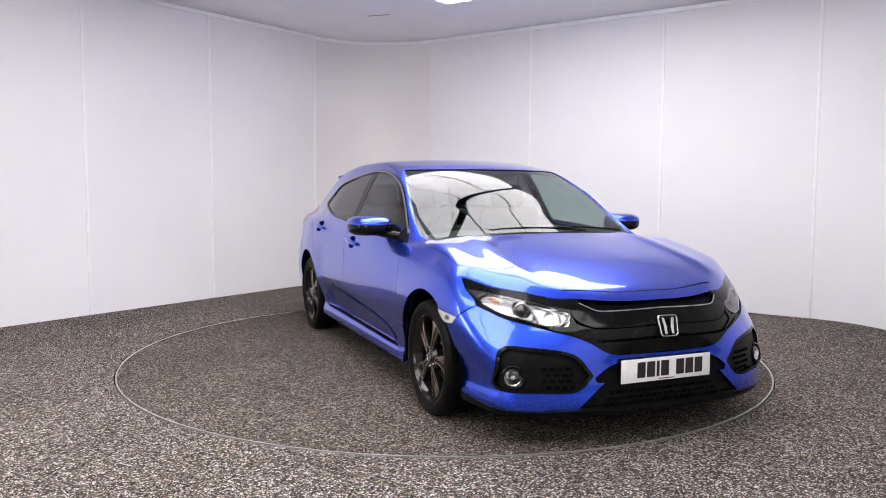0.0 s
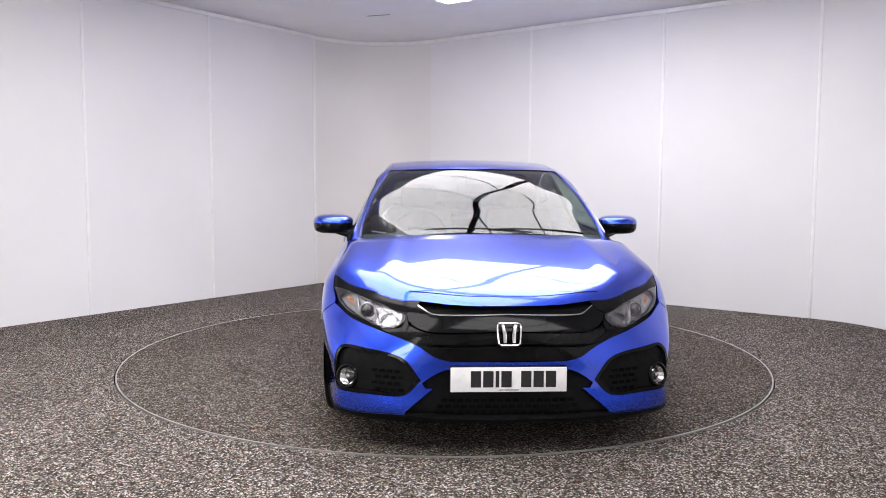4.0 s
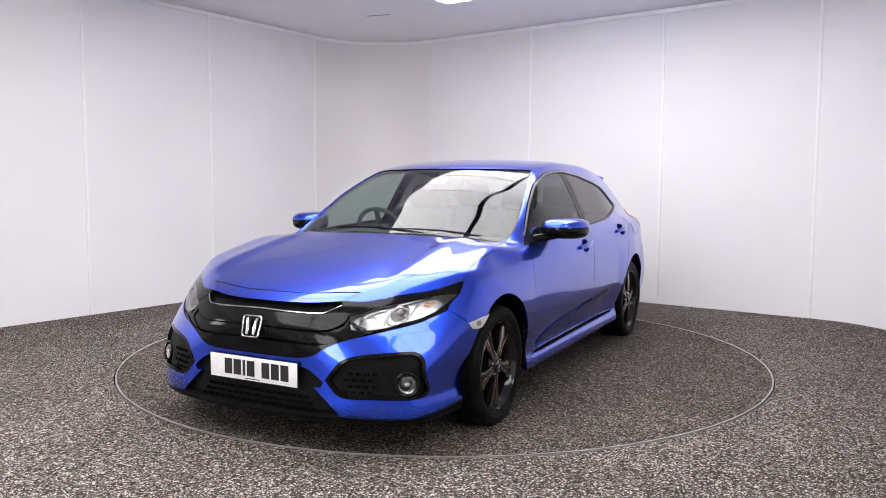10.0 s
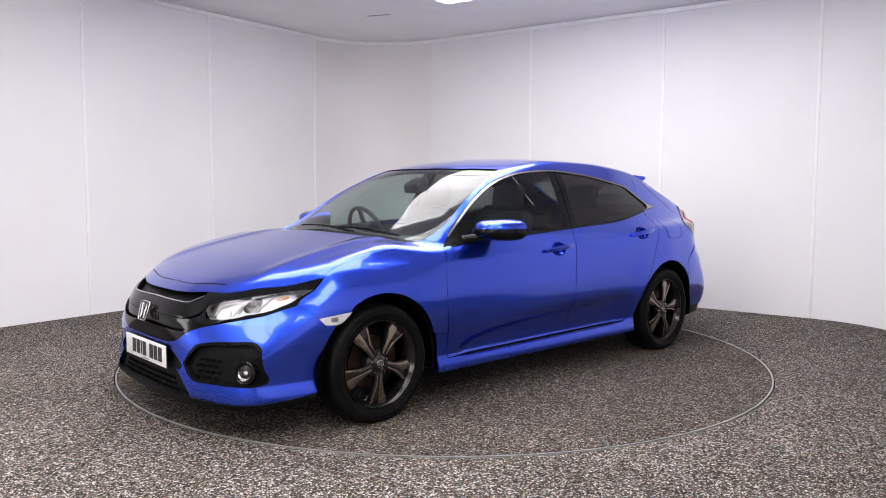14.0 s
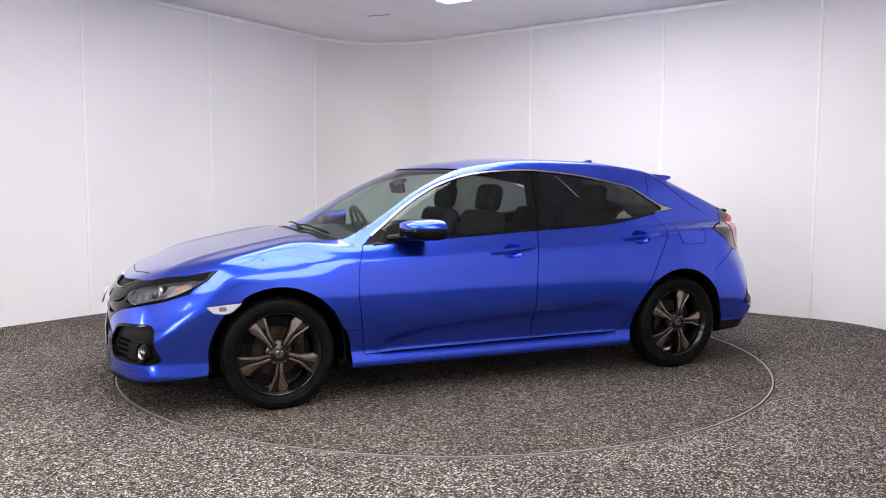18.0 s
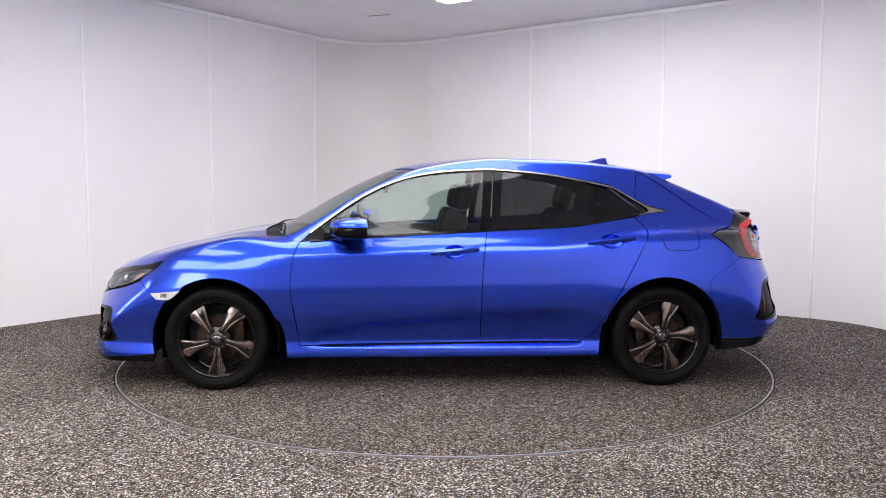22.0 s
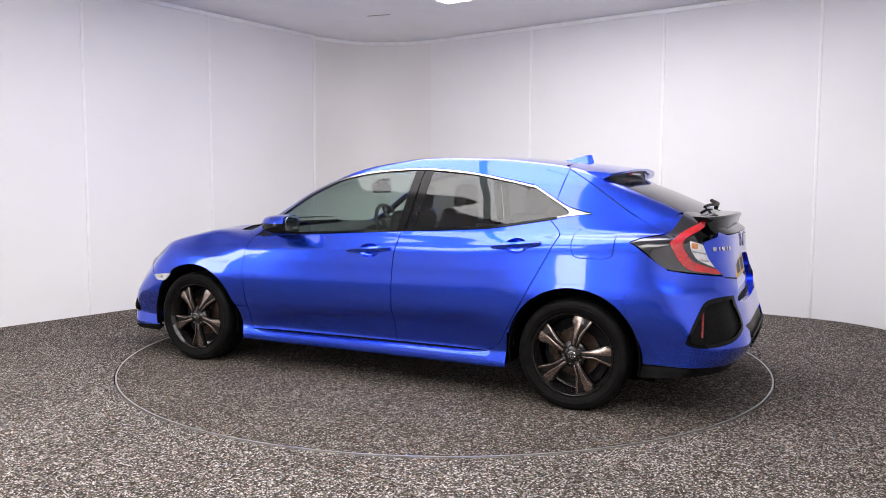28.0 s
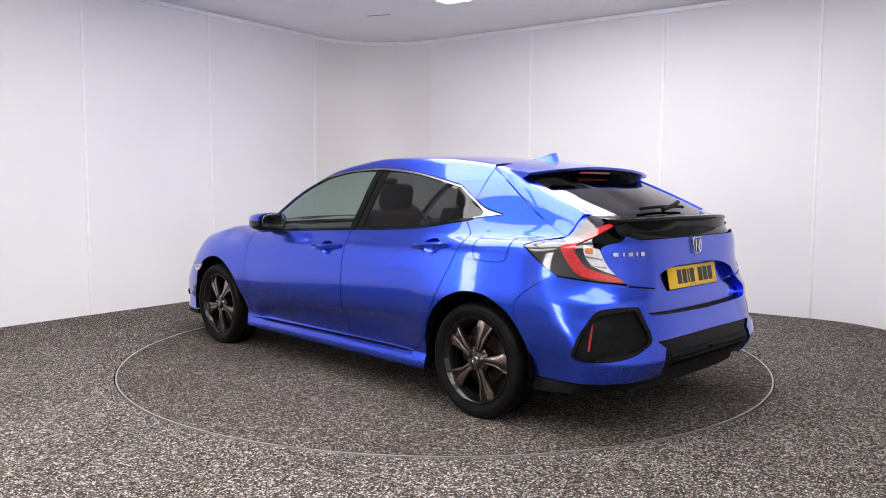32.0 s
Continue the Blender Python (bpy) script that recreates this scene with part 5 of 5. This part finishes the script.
for sd, head in zip((1, -1), heads):
    flip = Matrix.Diagonal((1, sd, 1, 1))
    aim = Matrix.Rotation(radians(78), 4, "Y")
    for name, y, z, r, d in (("reflector", 0.535, 0.604, 0.036, 0.024), ("projector", 0.640, 0.640, 0.034, 0.018)):
        mm = Matrix.Translation(hlp(y, z, d)) @ Matrix.Rotation(radians(14), 4, "Z") @ aim
        if name == "reflector":
            place("reflector", lathe_bm([(r, 0.006), (r * 0.8, -0.010), (r * 0.45, -0.022), (0.0, -0.026)], 28, "z"), LAMP_SILVER, head, mm, sd, "bright lamp reflector")
        else:
            place("projector_ring", lathe_bm([(r * 1.15, -0.012), (r * 1.15, 0.004), (r * 0.9, 0.006), (r * 0.85, -0.01)], 28, "z"), LAMP_SILVER, head, mm, sd)
            place("projector_lens", lathe_bm([(r * 0.86, 0.0), (r * 0.7, 0.010), (r * 0.4, 0.017), (0.0, 0.020)], 28, "z"), LAMP_DARK, head, mm, sd, "round projector lens")
    for pts in ([(0.492, 0.628), (0.482, 0.598), (0.498, 0.578), (0.556, 0.574), (0.586, 0.596), (0.592, 0.640)], [(0.600, 0.655), (0.597, 0.612), (0.616, 0.596), (0.655, 0.604), (0.680, 0.634), (0.690, 0.680)], [(0.510, 0.638), (0.580, 0.660)], [(0.615, 0.676), (0.70, 0.698)]):
        run = [hlp(float(q[0]), float(q[1]), 0.012) for q in spline(pts, False, 0.012)]
        place("light_guide", tube_bm(run, 0.0045, 6), LAMP_SILVER, head, Matrix.Identity(4), sd, "bright U-shaped light guide")
    skin("amber_indicator", [[FL(0.715, 0.680), FL(0.750, 0.688), FL(0.760, 0.676)], [FL(0.760, 0.676), FL(0.740, 0.656), FL(0.713, 0.650)]], HLD, LAMP_AMBER, head, inset=0.030, depth=0.01, gap=0.003, grid=0.012, sides=(sd,), label="amber indicator")
    skin("inner_reflector", [[FL(0.462, 0.572), FL(0.452, 0.606), FL(0.505, 0.630), FL(0.560, 0.648), FL(0.588, 0.63)], [FL(0.588, 0.63), FL(0.57, 0.576), FL(0.462, 0.572)]], HLD, LAMP_SILVER, head, inset=0.027, depth=0.0, gap=0, grid=0.014, sides=(sd,))
    skin("inner_reflector", [[FL(0.605, 0.61), FL(0.61, 0.665), FL(0.68, 0.690)], [FL(0.68, 0.690), FL(0.675, 0.64), FL(0.65, 0.612), FL(0.605, 0.61)]], HLD, LAMP_SILVER, head, inset=0.038, depth=0.0, gap=0, grid=0.014, sides=(sd,))


# ---- plates: plain bars stand for the characters
def number_plate(name, m, mat, n_bars, label):
    w, h = 0.52, 0.111
    back = place(name, box_bm(w + 0.006, h + 0.006, 0.006, pose(0, 0, 0.003), 0.002), SATIN, car, m, 1, label)
    place("plate_face", box_bm(w, h, 0.003, pose(0, 0, 0.0075), 0.001), mat, back, m)
    x = -0.170
    for k in range(n_bars):
        if k == 4:
            x += 0.033
        wd = 0.016 if k == 2 else 0.046
        place("plain_bar", box_bm(wd, 0.074, 0.001, pose(x + wd / 2, 0.002, 0.0095)), INK, back, m)
        x += wd + 0.0095
    for sx in (-1, 1):
        place("screw_cap", lathe_bm([(0.0, 0.0105), (0.005, 0.0105), (0.006, 0.009)], 10, "z"), PLATE_W if mat is PLATE_W else PLATE_Y, back, m @ pose(sx * 0.225, 0, 0))
    place("maker_line", box_bm(0.09, 0.004, 0.001, pose(0, -0.047, 0.0095)), LAMP_GREY, back, m)
    return back


pm = Matrix(((0, 0, 1, 2.2130), (1, 0, 0, 0.0), (0, 1, 0, 0.366), (0, 0, 0, 1)))
number_plate("front_plate", pm, PLATE_W, 7, "white front number plate with dark plain bars")
pm = Matrix.Translation((-2.109, 0, 0.756)) @ Matrix.Rotation(radians(11), 4, "Y") @ Matrix(((0, 0, -1, 0), (-1, 0, 0, 0), (0, 1, 0, 0), (0, 0, 0, 1)))
number_plate("rear_plate", pm, PLATE_Y, 7, "yellow rear number plate with dark plain bars")
m = Matrix.Translation((Re(0.0, 0.920)[0] - 0.004, 0, 0.920)) @ Matrix(((0, 0, -1, 0), (-1, 0, 0, 0), (0, 1, 0, 0), (0, 0, 0, 1)))
badge(m, tailgate, 0.082, "chrome frame emblem on the tailgate")
for k in range(5):
    p = Re(0.640 - 0.036 * k, 0.897)
    mm = frame_at(p, (0, -1, 0))
    place("model_bar", box_bm(0.010 if k in (1, 3) else 0.027, 0.022, 0.004, pose(0, 0, 0.002), 0.001), CHROME, tailgate, mm, 1, "plain chrome bar of the model badge")

# ---- door handles
for sd, fd, rd in ((1, front_doors[0], rear_doors[0]), (-1, front_doors[1], rear_doors[1])):
    for door, x0, x1, z0, z1 in ((fd, 0.075, -0.215, 0.822, 0.848), (rd, -0.875, -1.165, 0.885, 0.912)):
        xm, zm = (x0 + x1) / 2, (z0 + z1) / 2
        m = frame_at(S(xm, zm - 0.007))
        bowl = place("handle_bowl", lathe_bm([(0.0705, 0.0), (0.066, -0.004), (0.055, -0.016), (0.035, -0.025), (0.0, -0.028)], 28, "z"), PAINT, door, m @ Matrix.Diagonal((1.0, 0.62, 1, 1)), sd, "blue recess behind the handle")
        rows = []
        for i in range(13):
            t = i / 12
            x = x0 + (x1 - x0) * t
            z = z0 + (z1 - z0) * t
            p = Vector(S(x, z))
            out = 0.012 + 0.024 * math.sin(math.pi * min(max(t, 0.04), 0.96)) ** 0.6
            hh = 0.011 + 0.006 * math.sin(math.pi * t) ** 0.5
            rows.append([(p.x, p.y + 0.002, p.z + hh * 0.8), (p.x, p.y + out * 0.75, p.z + hh), (p.x, p.y + out, p.z + hh * 0.3), (p.x, p.y + out * 0.9, p.z - hh * 0.8), (p.x, p.y + out * 0.5, p.z - hh), (p.x, p.y + 0.002, p.z - hh * 0.8)])
        rows = [[(a, b * sd, c) for a, b, c in r] for r in rows]
        h = ribbon("door_handle", rows, PAINT, door, "blue pull handle")

# ---- door mirrors
for sd in (1, -1):
    mir = new("door_mirror")
    mir.parent = car
    tagged(mir, "blue and black door mirror")

    def loop(x, yc, zc, wy, wz, n=18, lo=-1.0, hi=1.0):
        out = []
        for k in range(n):
            a = 2 * math.pi * k / n
            c, s = math.cos(a), math.sin(a)
            e = 0.62
            cy = math.copysign(abs(c) ** e, c) * wy
            cz = math.copysign(abs(s) ** e, s) * wz
            out.append((x, (yc + cy) * sd, zc + min(max(cz, lo * wz), hi * wz)))
        return out
    def skew(p):
        return (p[0] - 0.22 * (abs(p[1]) - 0.928) * (0.67 - p[0]) / 0.195, p[1], p[2])
    secs = ((0.668, 0.915, 0.970, 0.020, 0.022), (0.655, 0.92, 0.971, 0.066, 0.042), (0.615, 0.925, 0.972, 0.098, 0.057), (0.555, 0.928, 0.972, 0.115, 0.064), (0.50, 0.928, 0.972, 0.121, 0.066), (0.475, 0.928, 0.972, 0.117, 0.063))

    def half(lo, hi, grow):
        return [[skew(p) for p in loop(s[0], s[1] + 0.010, s[2], s[3] * 1.10 * grow, s[4] * 0.97 * grow, 24, lo, hi)] for s in secs]
    ribbon("mirror_cap", [[(x, y, max(z, 0.983)) for x, y, z in r] for r in half(-1, 1, 1.0)], PAINT, mir, "blue mirror cap")
    ribbon("mirror_base", [[(x, y, min(z, 0.9825)) for x, y, z in r] for r in half(-1, 1, 0.985)], BLACK, mir, "gloss black lower mirror shell")
    part("indicator_strip", box_bm(0.012, 0.16, 0.010, pose(0.622, 0.935 * sd, 0.980, 0, 0, -16 * sd), 0.003), LAMP_SILVER, mir, "slim indicator strip")
    ribbon("mirror_glass", [[skew(p) for p in loop(0.4735, 0.928, 0.972, 0.104, 0.054, 24)], [skew(p) for p in loop(0.4725, 0.928, 0.972, 0.103, 0.053, 24)]], MIRROR, mir, "mirror glass")
    bm = tube_bm([(0.70, 0.80 * sd, 0.915), (0.64, 0.855 * sd, 0.925), (0.585, 0.90 * sd, 0.935)], 0.026, 10)
    part("mirror_arm", bm, BLACK, mir, "black mirror arm")

# ---- wipers
for a, b in (((1.085, 0.28, 0.01), (1.035, -0.36, 0.012)), ((1.00, 0.60, 0.01), (1.065, 0.06, 0.012))):
    pa, pb = Vector(a), Vector(b)
    run = []
    for i in range(9):
        q = pa.lerp(pb, i / 8)
        p = solve([(q.x, q.y, 2.2)], (0, 0, 1), -0.004)[0]
        run.append(tuple(p))
    w = part("wiper", tube_bm(run, 0.005, 6), SATIN, car, "black windscreen wiper")
    part("wiper_arm", tube_bm([run[0], tuple(Vector(run[1]) + Vector((0.012, 0.0, -0.004))), tuple(Vector(run[4]) + Vector((0.006, 0, 0.003)))], 0.005, 6), SATIN, w)
p0 = solve([(-1.985, 0.10, 2.2)], (0, 0, 1), -0.02)[0]
p1 = solve([(-1.93, -0.16, 2.2)], (0, 0, 1), -0.03)[0]
p2 = solve([(-1.98, -0.02, 2.2)], (0, 0, 1), -0.035)[0]
rw = part("rear_wiper", tube_bm([tuple(p0), tuple(p2), tuple(p1)], 0.013, 8), SATIN, car, "black rear wiper")
run = [tuple(solve([(-1.94, 0.25 - 0.45 * i / 8, 2.2)], (0, 0, 1), -0.012)[0]) for i in range(9)]
part("wiper_blade", tube_bm(run, 0.009, 6), SATIN, rw)

# ---- wheel arches, floor pan
for x in (AXLE, -AXLE):
    for sd in (1, -1):
        bm = bmesh.new()
        cols = []
        for i in range(29):
            a = radians(-12 + 204 * i / 28)
            c, s = math.cos(a), math.sin(a)
            cols.append([bm.verts.new((x + r * c, y * sd, HUB_Z + r * s)) for r, y in ((ARCH_R + 0.002, 0.872), (ARCH_R - 0.008, 0.868), (ARCH_R + 0.004, 0.80), (ARCH_R + 0.004, 0.60))])
        for a, b in zip(cols, cols[1:]):
            for k in range(3):
                bm.faces.new((a[k], a[k + 1], b[k + 1], b[k]))
        part("arch_liner", bm, VOID, car, "black wheel arch liner")
        part("arch_wall", box_bm(0.80, 0.01, 0.56, pose(x, 0.595 * sd, 0.42), 0.002), VOID, car)
# Underbody and hidden inner tub, added to block light behind the panels.
bm = bmesh.new()
rows = []
for z, ins in ((0.17, 0.05), (0.22, 0.035), (0.50, 0.035), (0.60, 0.04)):
    ring = []
    for i in range(72):
        a = 2 * math.pi * i / 72
        d = np.array((math.cos(a), math.sin(a), 0.0))
        p = None
        lo, hi = 0.3, 3.2
        for _ in range(18):
            mid = (lo + hi) / 2
            if f_low((d * mid + np.array((0, 0, z)))[None])[0] + ins <= 0:
                lo = mid
            else:
                hi = mid
        ring.append((d[0] * lo, max(-0.59, min(0.59, d[1] * lo)), z))
    rows.append(ring)
ribbon("floor_pan", rows, CABIN, car, "dark underbody with light-blocking inner tub")
for sd in (1, -1):
    part("inner_sill", box_bm(1.85, 0.20, 0.10, pose(-0.02, 0.68 * sd, 0.235), 0.02), CABIN, car)
    part("door_card", box_bm(1.75, 0.03, 0.62, pose(-0.10, 0.775 * sd, 0.61), 0.01), DASH, car, "dark inner door trim")
part("parcel_shelf", box_bm(0.75, 1.18, 0.03, pose(-1.60, 0, 0.93), 0.008), CABIN, car, "dark parcel shelf")
part("headlining", box_bm(1.15, 0.96, 0.02, pose(-0.52, 0, 1.335), 0.008), SEAT, car, "dark headlining")
part("tail_bulkhead", box_bm(0.03, 1.1, 0.62, pose(-2.02, 0, 0.66), 0.01), CABIN, car)
part("nose_bulkhead", box_bm(0.03, 0.8, 0.42, pose(1.86, 0, 0.40), 0.01), CABIN, car)

# ---- cabin
rows = []
for i in range(15):
    y = -0.72 + 1.44 * i / 14
    q = abs(y) / 0.72
    hump = 0.035 * math.exp(-((y + 0.37) / 0.16) ** 2)
    rows.append([(1.05 - 0.12 * q * q, y, 0.60), (1.06 - 0.12 * q * q, y, 0.905), (0.88, y, 0.925 + hump * 0.4), (0.70, y, 0.915 + hump), (0.64, y, 0.88 + hump), (0.62, y, 0.80), (0.68, y, 0.60)])
ribbon("dashboard", rows, DASH, car, "dark moulded dashboard")


def seat(x, y, rear=False):
    s = new("seat")
    s.parent = car
    tagged(s, "dark cloth car seat with headrest")
    w = 0.50
    part("cushion", box_bm(0.50, w, 0.16, pose(x + 0.10, y, 0.46, 0, -8, 0), 0.05, 3), SEAT, s)
    part("backrest", box_bm(0.13, w * 0.96, 0.62, pose(x - 0.20, y, 0.76, 0, -16, 0), 0.05, 3), SEAT, s)
    part("headrest", box_bm(0.10, 0.26, 0.18, pose(x - 0.315, y, 1.145, 0, -12, 0), 0.045, 3), SEAT, s)
    for k in (-0.05, 0.05):
        part("headrest_post", tube_bm([(x - 0.28, y + k, 1.02), (x - 0.31, y + k, 1.10)], 0.006, 6), CHROME, s)


for y in (0.37, -0.37):
    seat(0.16, y)
    seat(-0.66, y * 1.0)
sw = new("steering_wheel")
sw.parent = car
mm = pose(0.50, -0.37, 0.90, 0, -68, 0)
place("wheel_rim", tube_bm([(0.18 * math.cos(2 * math.pi * k / 32), 0.18 * math.sin(2 * math.pi * k / 32), 0) for k in range(32)], 0.015, 8, True), DASH, sw, mm)
place("boss", box_bm(0.14, 0.16, 0.05, None, 0.02), DASH, sw, mm)
for a in (0, 180, 270):
    place("spoke", box_bm(0.12, 0.035, 0.018, pose(0.11 * math.cos(radians(a + 90)), 0.11 * math.sin(radians(a + 90)), 0, 0, 0, a + 90), 0.005), DASH, sw, mm)
part("rear_view_mirror", box_bm(0.03, 0.24, 0.07, pose(0.36, 0, 1.205, 0, 8, 0), 0.015), CABIN, car, "interior rear-view mirror")
part("sensor_pod", box_bm(0.10, 0.12, 0.03, pose(0.36, 0, 1.245, 0, 27, 0), 0.010), CABIN, car, "dark sensor pod behind the windscreen")

# ---- wheels
WHEEL_Y = 0.886


def wheel(x, sd, turn):
    w = new("wheel")
    w.parent = car
    tagged(w, "alloy wheel with five split machined spokes and black tyre")
    w.matrix_basis = pose(x, sd * WHEEL_Y, HUB_Z, 0, 0, 0 if sd > 0 else 180)
    R = TYRE_R
    part("tyre", lathe_bm([(0.226, -0.195), (0.237, -0.210), (0.27, -0.218), (0.295, -0.208), (R - 0.004, -0.190), (R, -0.165), (R, -0.136), (R - 0.006, -0.134), (R - 0.006, -0.128), (R, -0.126), (R, -0.090), (R - 0.006, -0.088), (R - 0.006, -0.082), (R, -0.080), (R, -0.045), (R - 0.004, -0.022), (0.299, -0.009), (0.292, -0.004), (0.276, 0.0), (0.268, -0.001), (0.265, 0.0015), (0.261, -0.001), (0.250, -0.003), (0.240, -0.006), (0.233, -0.012), (0.229, -0.03)], 80), RUBBER, w)
    rim = part("rim", lathe_bm([(0.228, -0.195), (0.212, -0.175), (0.200, -0.08), (0.206, -0.045), (0.215, -0.030), (0.220, -0.016), (0.227, -0.010), (0.231, -0.012), (0.231, -0.03)], 80), RIM_DARK, w, "gloss black alloy rim")
    part("rim_lip", lathe_bm([(0.2235, -0.0115), (0.2260, -0.0075), (0.2295, -0.0075), (0.2315, -0.012)], 80), RIM_DARK, rim, "thin dark rim lip")
    part("brake_disc", lathe_bm([(0.06, -0.105), (0.135, -0.105), (0.135, -0.127), (0.06, -0.127)], 48), STEEL, w, "rusty steel brake disc")
    part("backing_plate", lathe_bm([(0.0, -0.135), (0.19, -0.135), (0.19, -0.14)], 40), CABIN, w)
    part("caliper", box_bm(0.06, 0.05, 0.13, pose(-0.12 if x > 0 else 0.12, -0.10, 0.04), 0.012), STEEL, w, "brake caliper")
    hub = part("hub", lathe_bm([(0.0, -0.020), (0.030, -0.020), (0.034, -0.024), (0.062, -0.030), (0.074, -0.040), (0.076, -0.075), (0.05, -0.09)], 40), RIM_DARK, w)
    cap = part("centre_cap", lathe_bm([(0.0, -0.0165), (0.024, -0.0165), (0.028, -0.0195)], 28), RIM_DARK, hub)
    for sx in (-1, 1):
        part("cap_mark", box_bm(0.005, 0.002, 0.024, pose(sx * 0.008, -0.0160, 0, 0, sx * 9, 0)), CHROME, cap)
    part("cap_ring", tube_bm([(0.021 * math.cos(a / 24 * 2 * math.pi), -0.0162, 0.019 * math.sin(a / 24 * 2 * math.pi)) for a in range(24)], 0.0014, 5, True), CHROME, cap)
    to_face = Matrix(((1, 0, 0, 0), (0, 0, 1, 0), (0, 1, 0, 0), (0, 0, 0, 1)))
    for k in range(5):
        a = radians(turn + 72 * k) if sd > 0 else radians(turn + 72 * k)
        rot = Matrix.Rotation(-a, 4, "Y")
        # outline of one double spoke, along x from the hub to the rim
        web = [(0.045, 0.022), (0.11, 0.030), (0.160, 0.050), (0.212, 0.072), (0.222, 0.0), (0.216, -0.040), (0.188, -0.046), (0.15, -0.034), (0.10, -0.022), (0.045, -0.022)]
        sp = part("spoke", move(prism_bm(web[::-1], 0.030, 0.004), rot @ pose(0, 0, 0, 0, 0, -3) @ Matrix.Translation((0, -0.052, 0)) @ to_face), RIM_DARK, w)
        broad = [(0.056, -0.002), (0.115, 0.002), (0.160, 0.008), (0.221, 0.012), (0.216, -0.034), (0.199, -0.036), (0.183, -0.041), (0.163, -0.027), (0.148, -0.025), (0.105, -0.015), (0.056, -0.015)]
        thin = [(0.060, 0.009), (0.125, 0.017), (0.165, 0.036), (0.214, 0.058), (0.211, 0.067), (0.178, 0.056), (0.155, 0.042), (0.115, 0.025), (0.060, 0.015)]
        for pl in (broad, thin):
            part("machined_face", move(prism_bm(pl[::-1], 0.0035, 0.001), rot @ pose(0, 0, 0, 0, 0, -3) @ Matrix.Translation((0, -0.0225, 0)) @ to_face), RIM_FACE, sp, "bronze-grey machined spoke face")
        b = radians(turn + 36 + 72 * k)
        part("wheel_nut", move(lathe_bm([(0.0, 0.008), (0.004, 0.008), (0.006, 0.005), (0.006, -0.01)], 8), Matrix.Translation((0.052 * math.cos(b), -0.030, 0.052 * math.sin(b)))), CHROME, hub)
    return w


wheel(AXLE, 1, 268)
wheel(-AXLE, 1, 318)
wheel(AXLE, -1, 250)
wheel(-AXLE, -1, 280)


# ---------------------------------------------------------------- what moves
def motions():
    rows_t, rows_c = [], []
    for k in range(33):
        a = table_angle(k)
        turn = pose(0, 0, 0, 0, 0, a)
        rows_t.append((float(k), turn))
        rows_c.append((float(k), turn @ pose(CAR_X, CAR_Y, 0.001)))
    walk(table, rows_t)
    walk(car, rows_c)


motions()
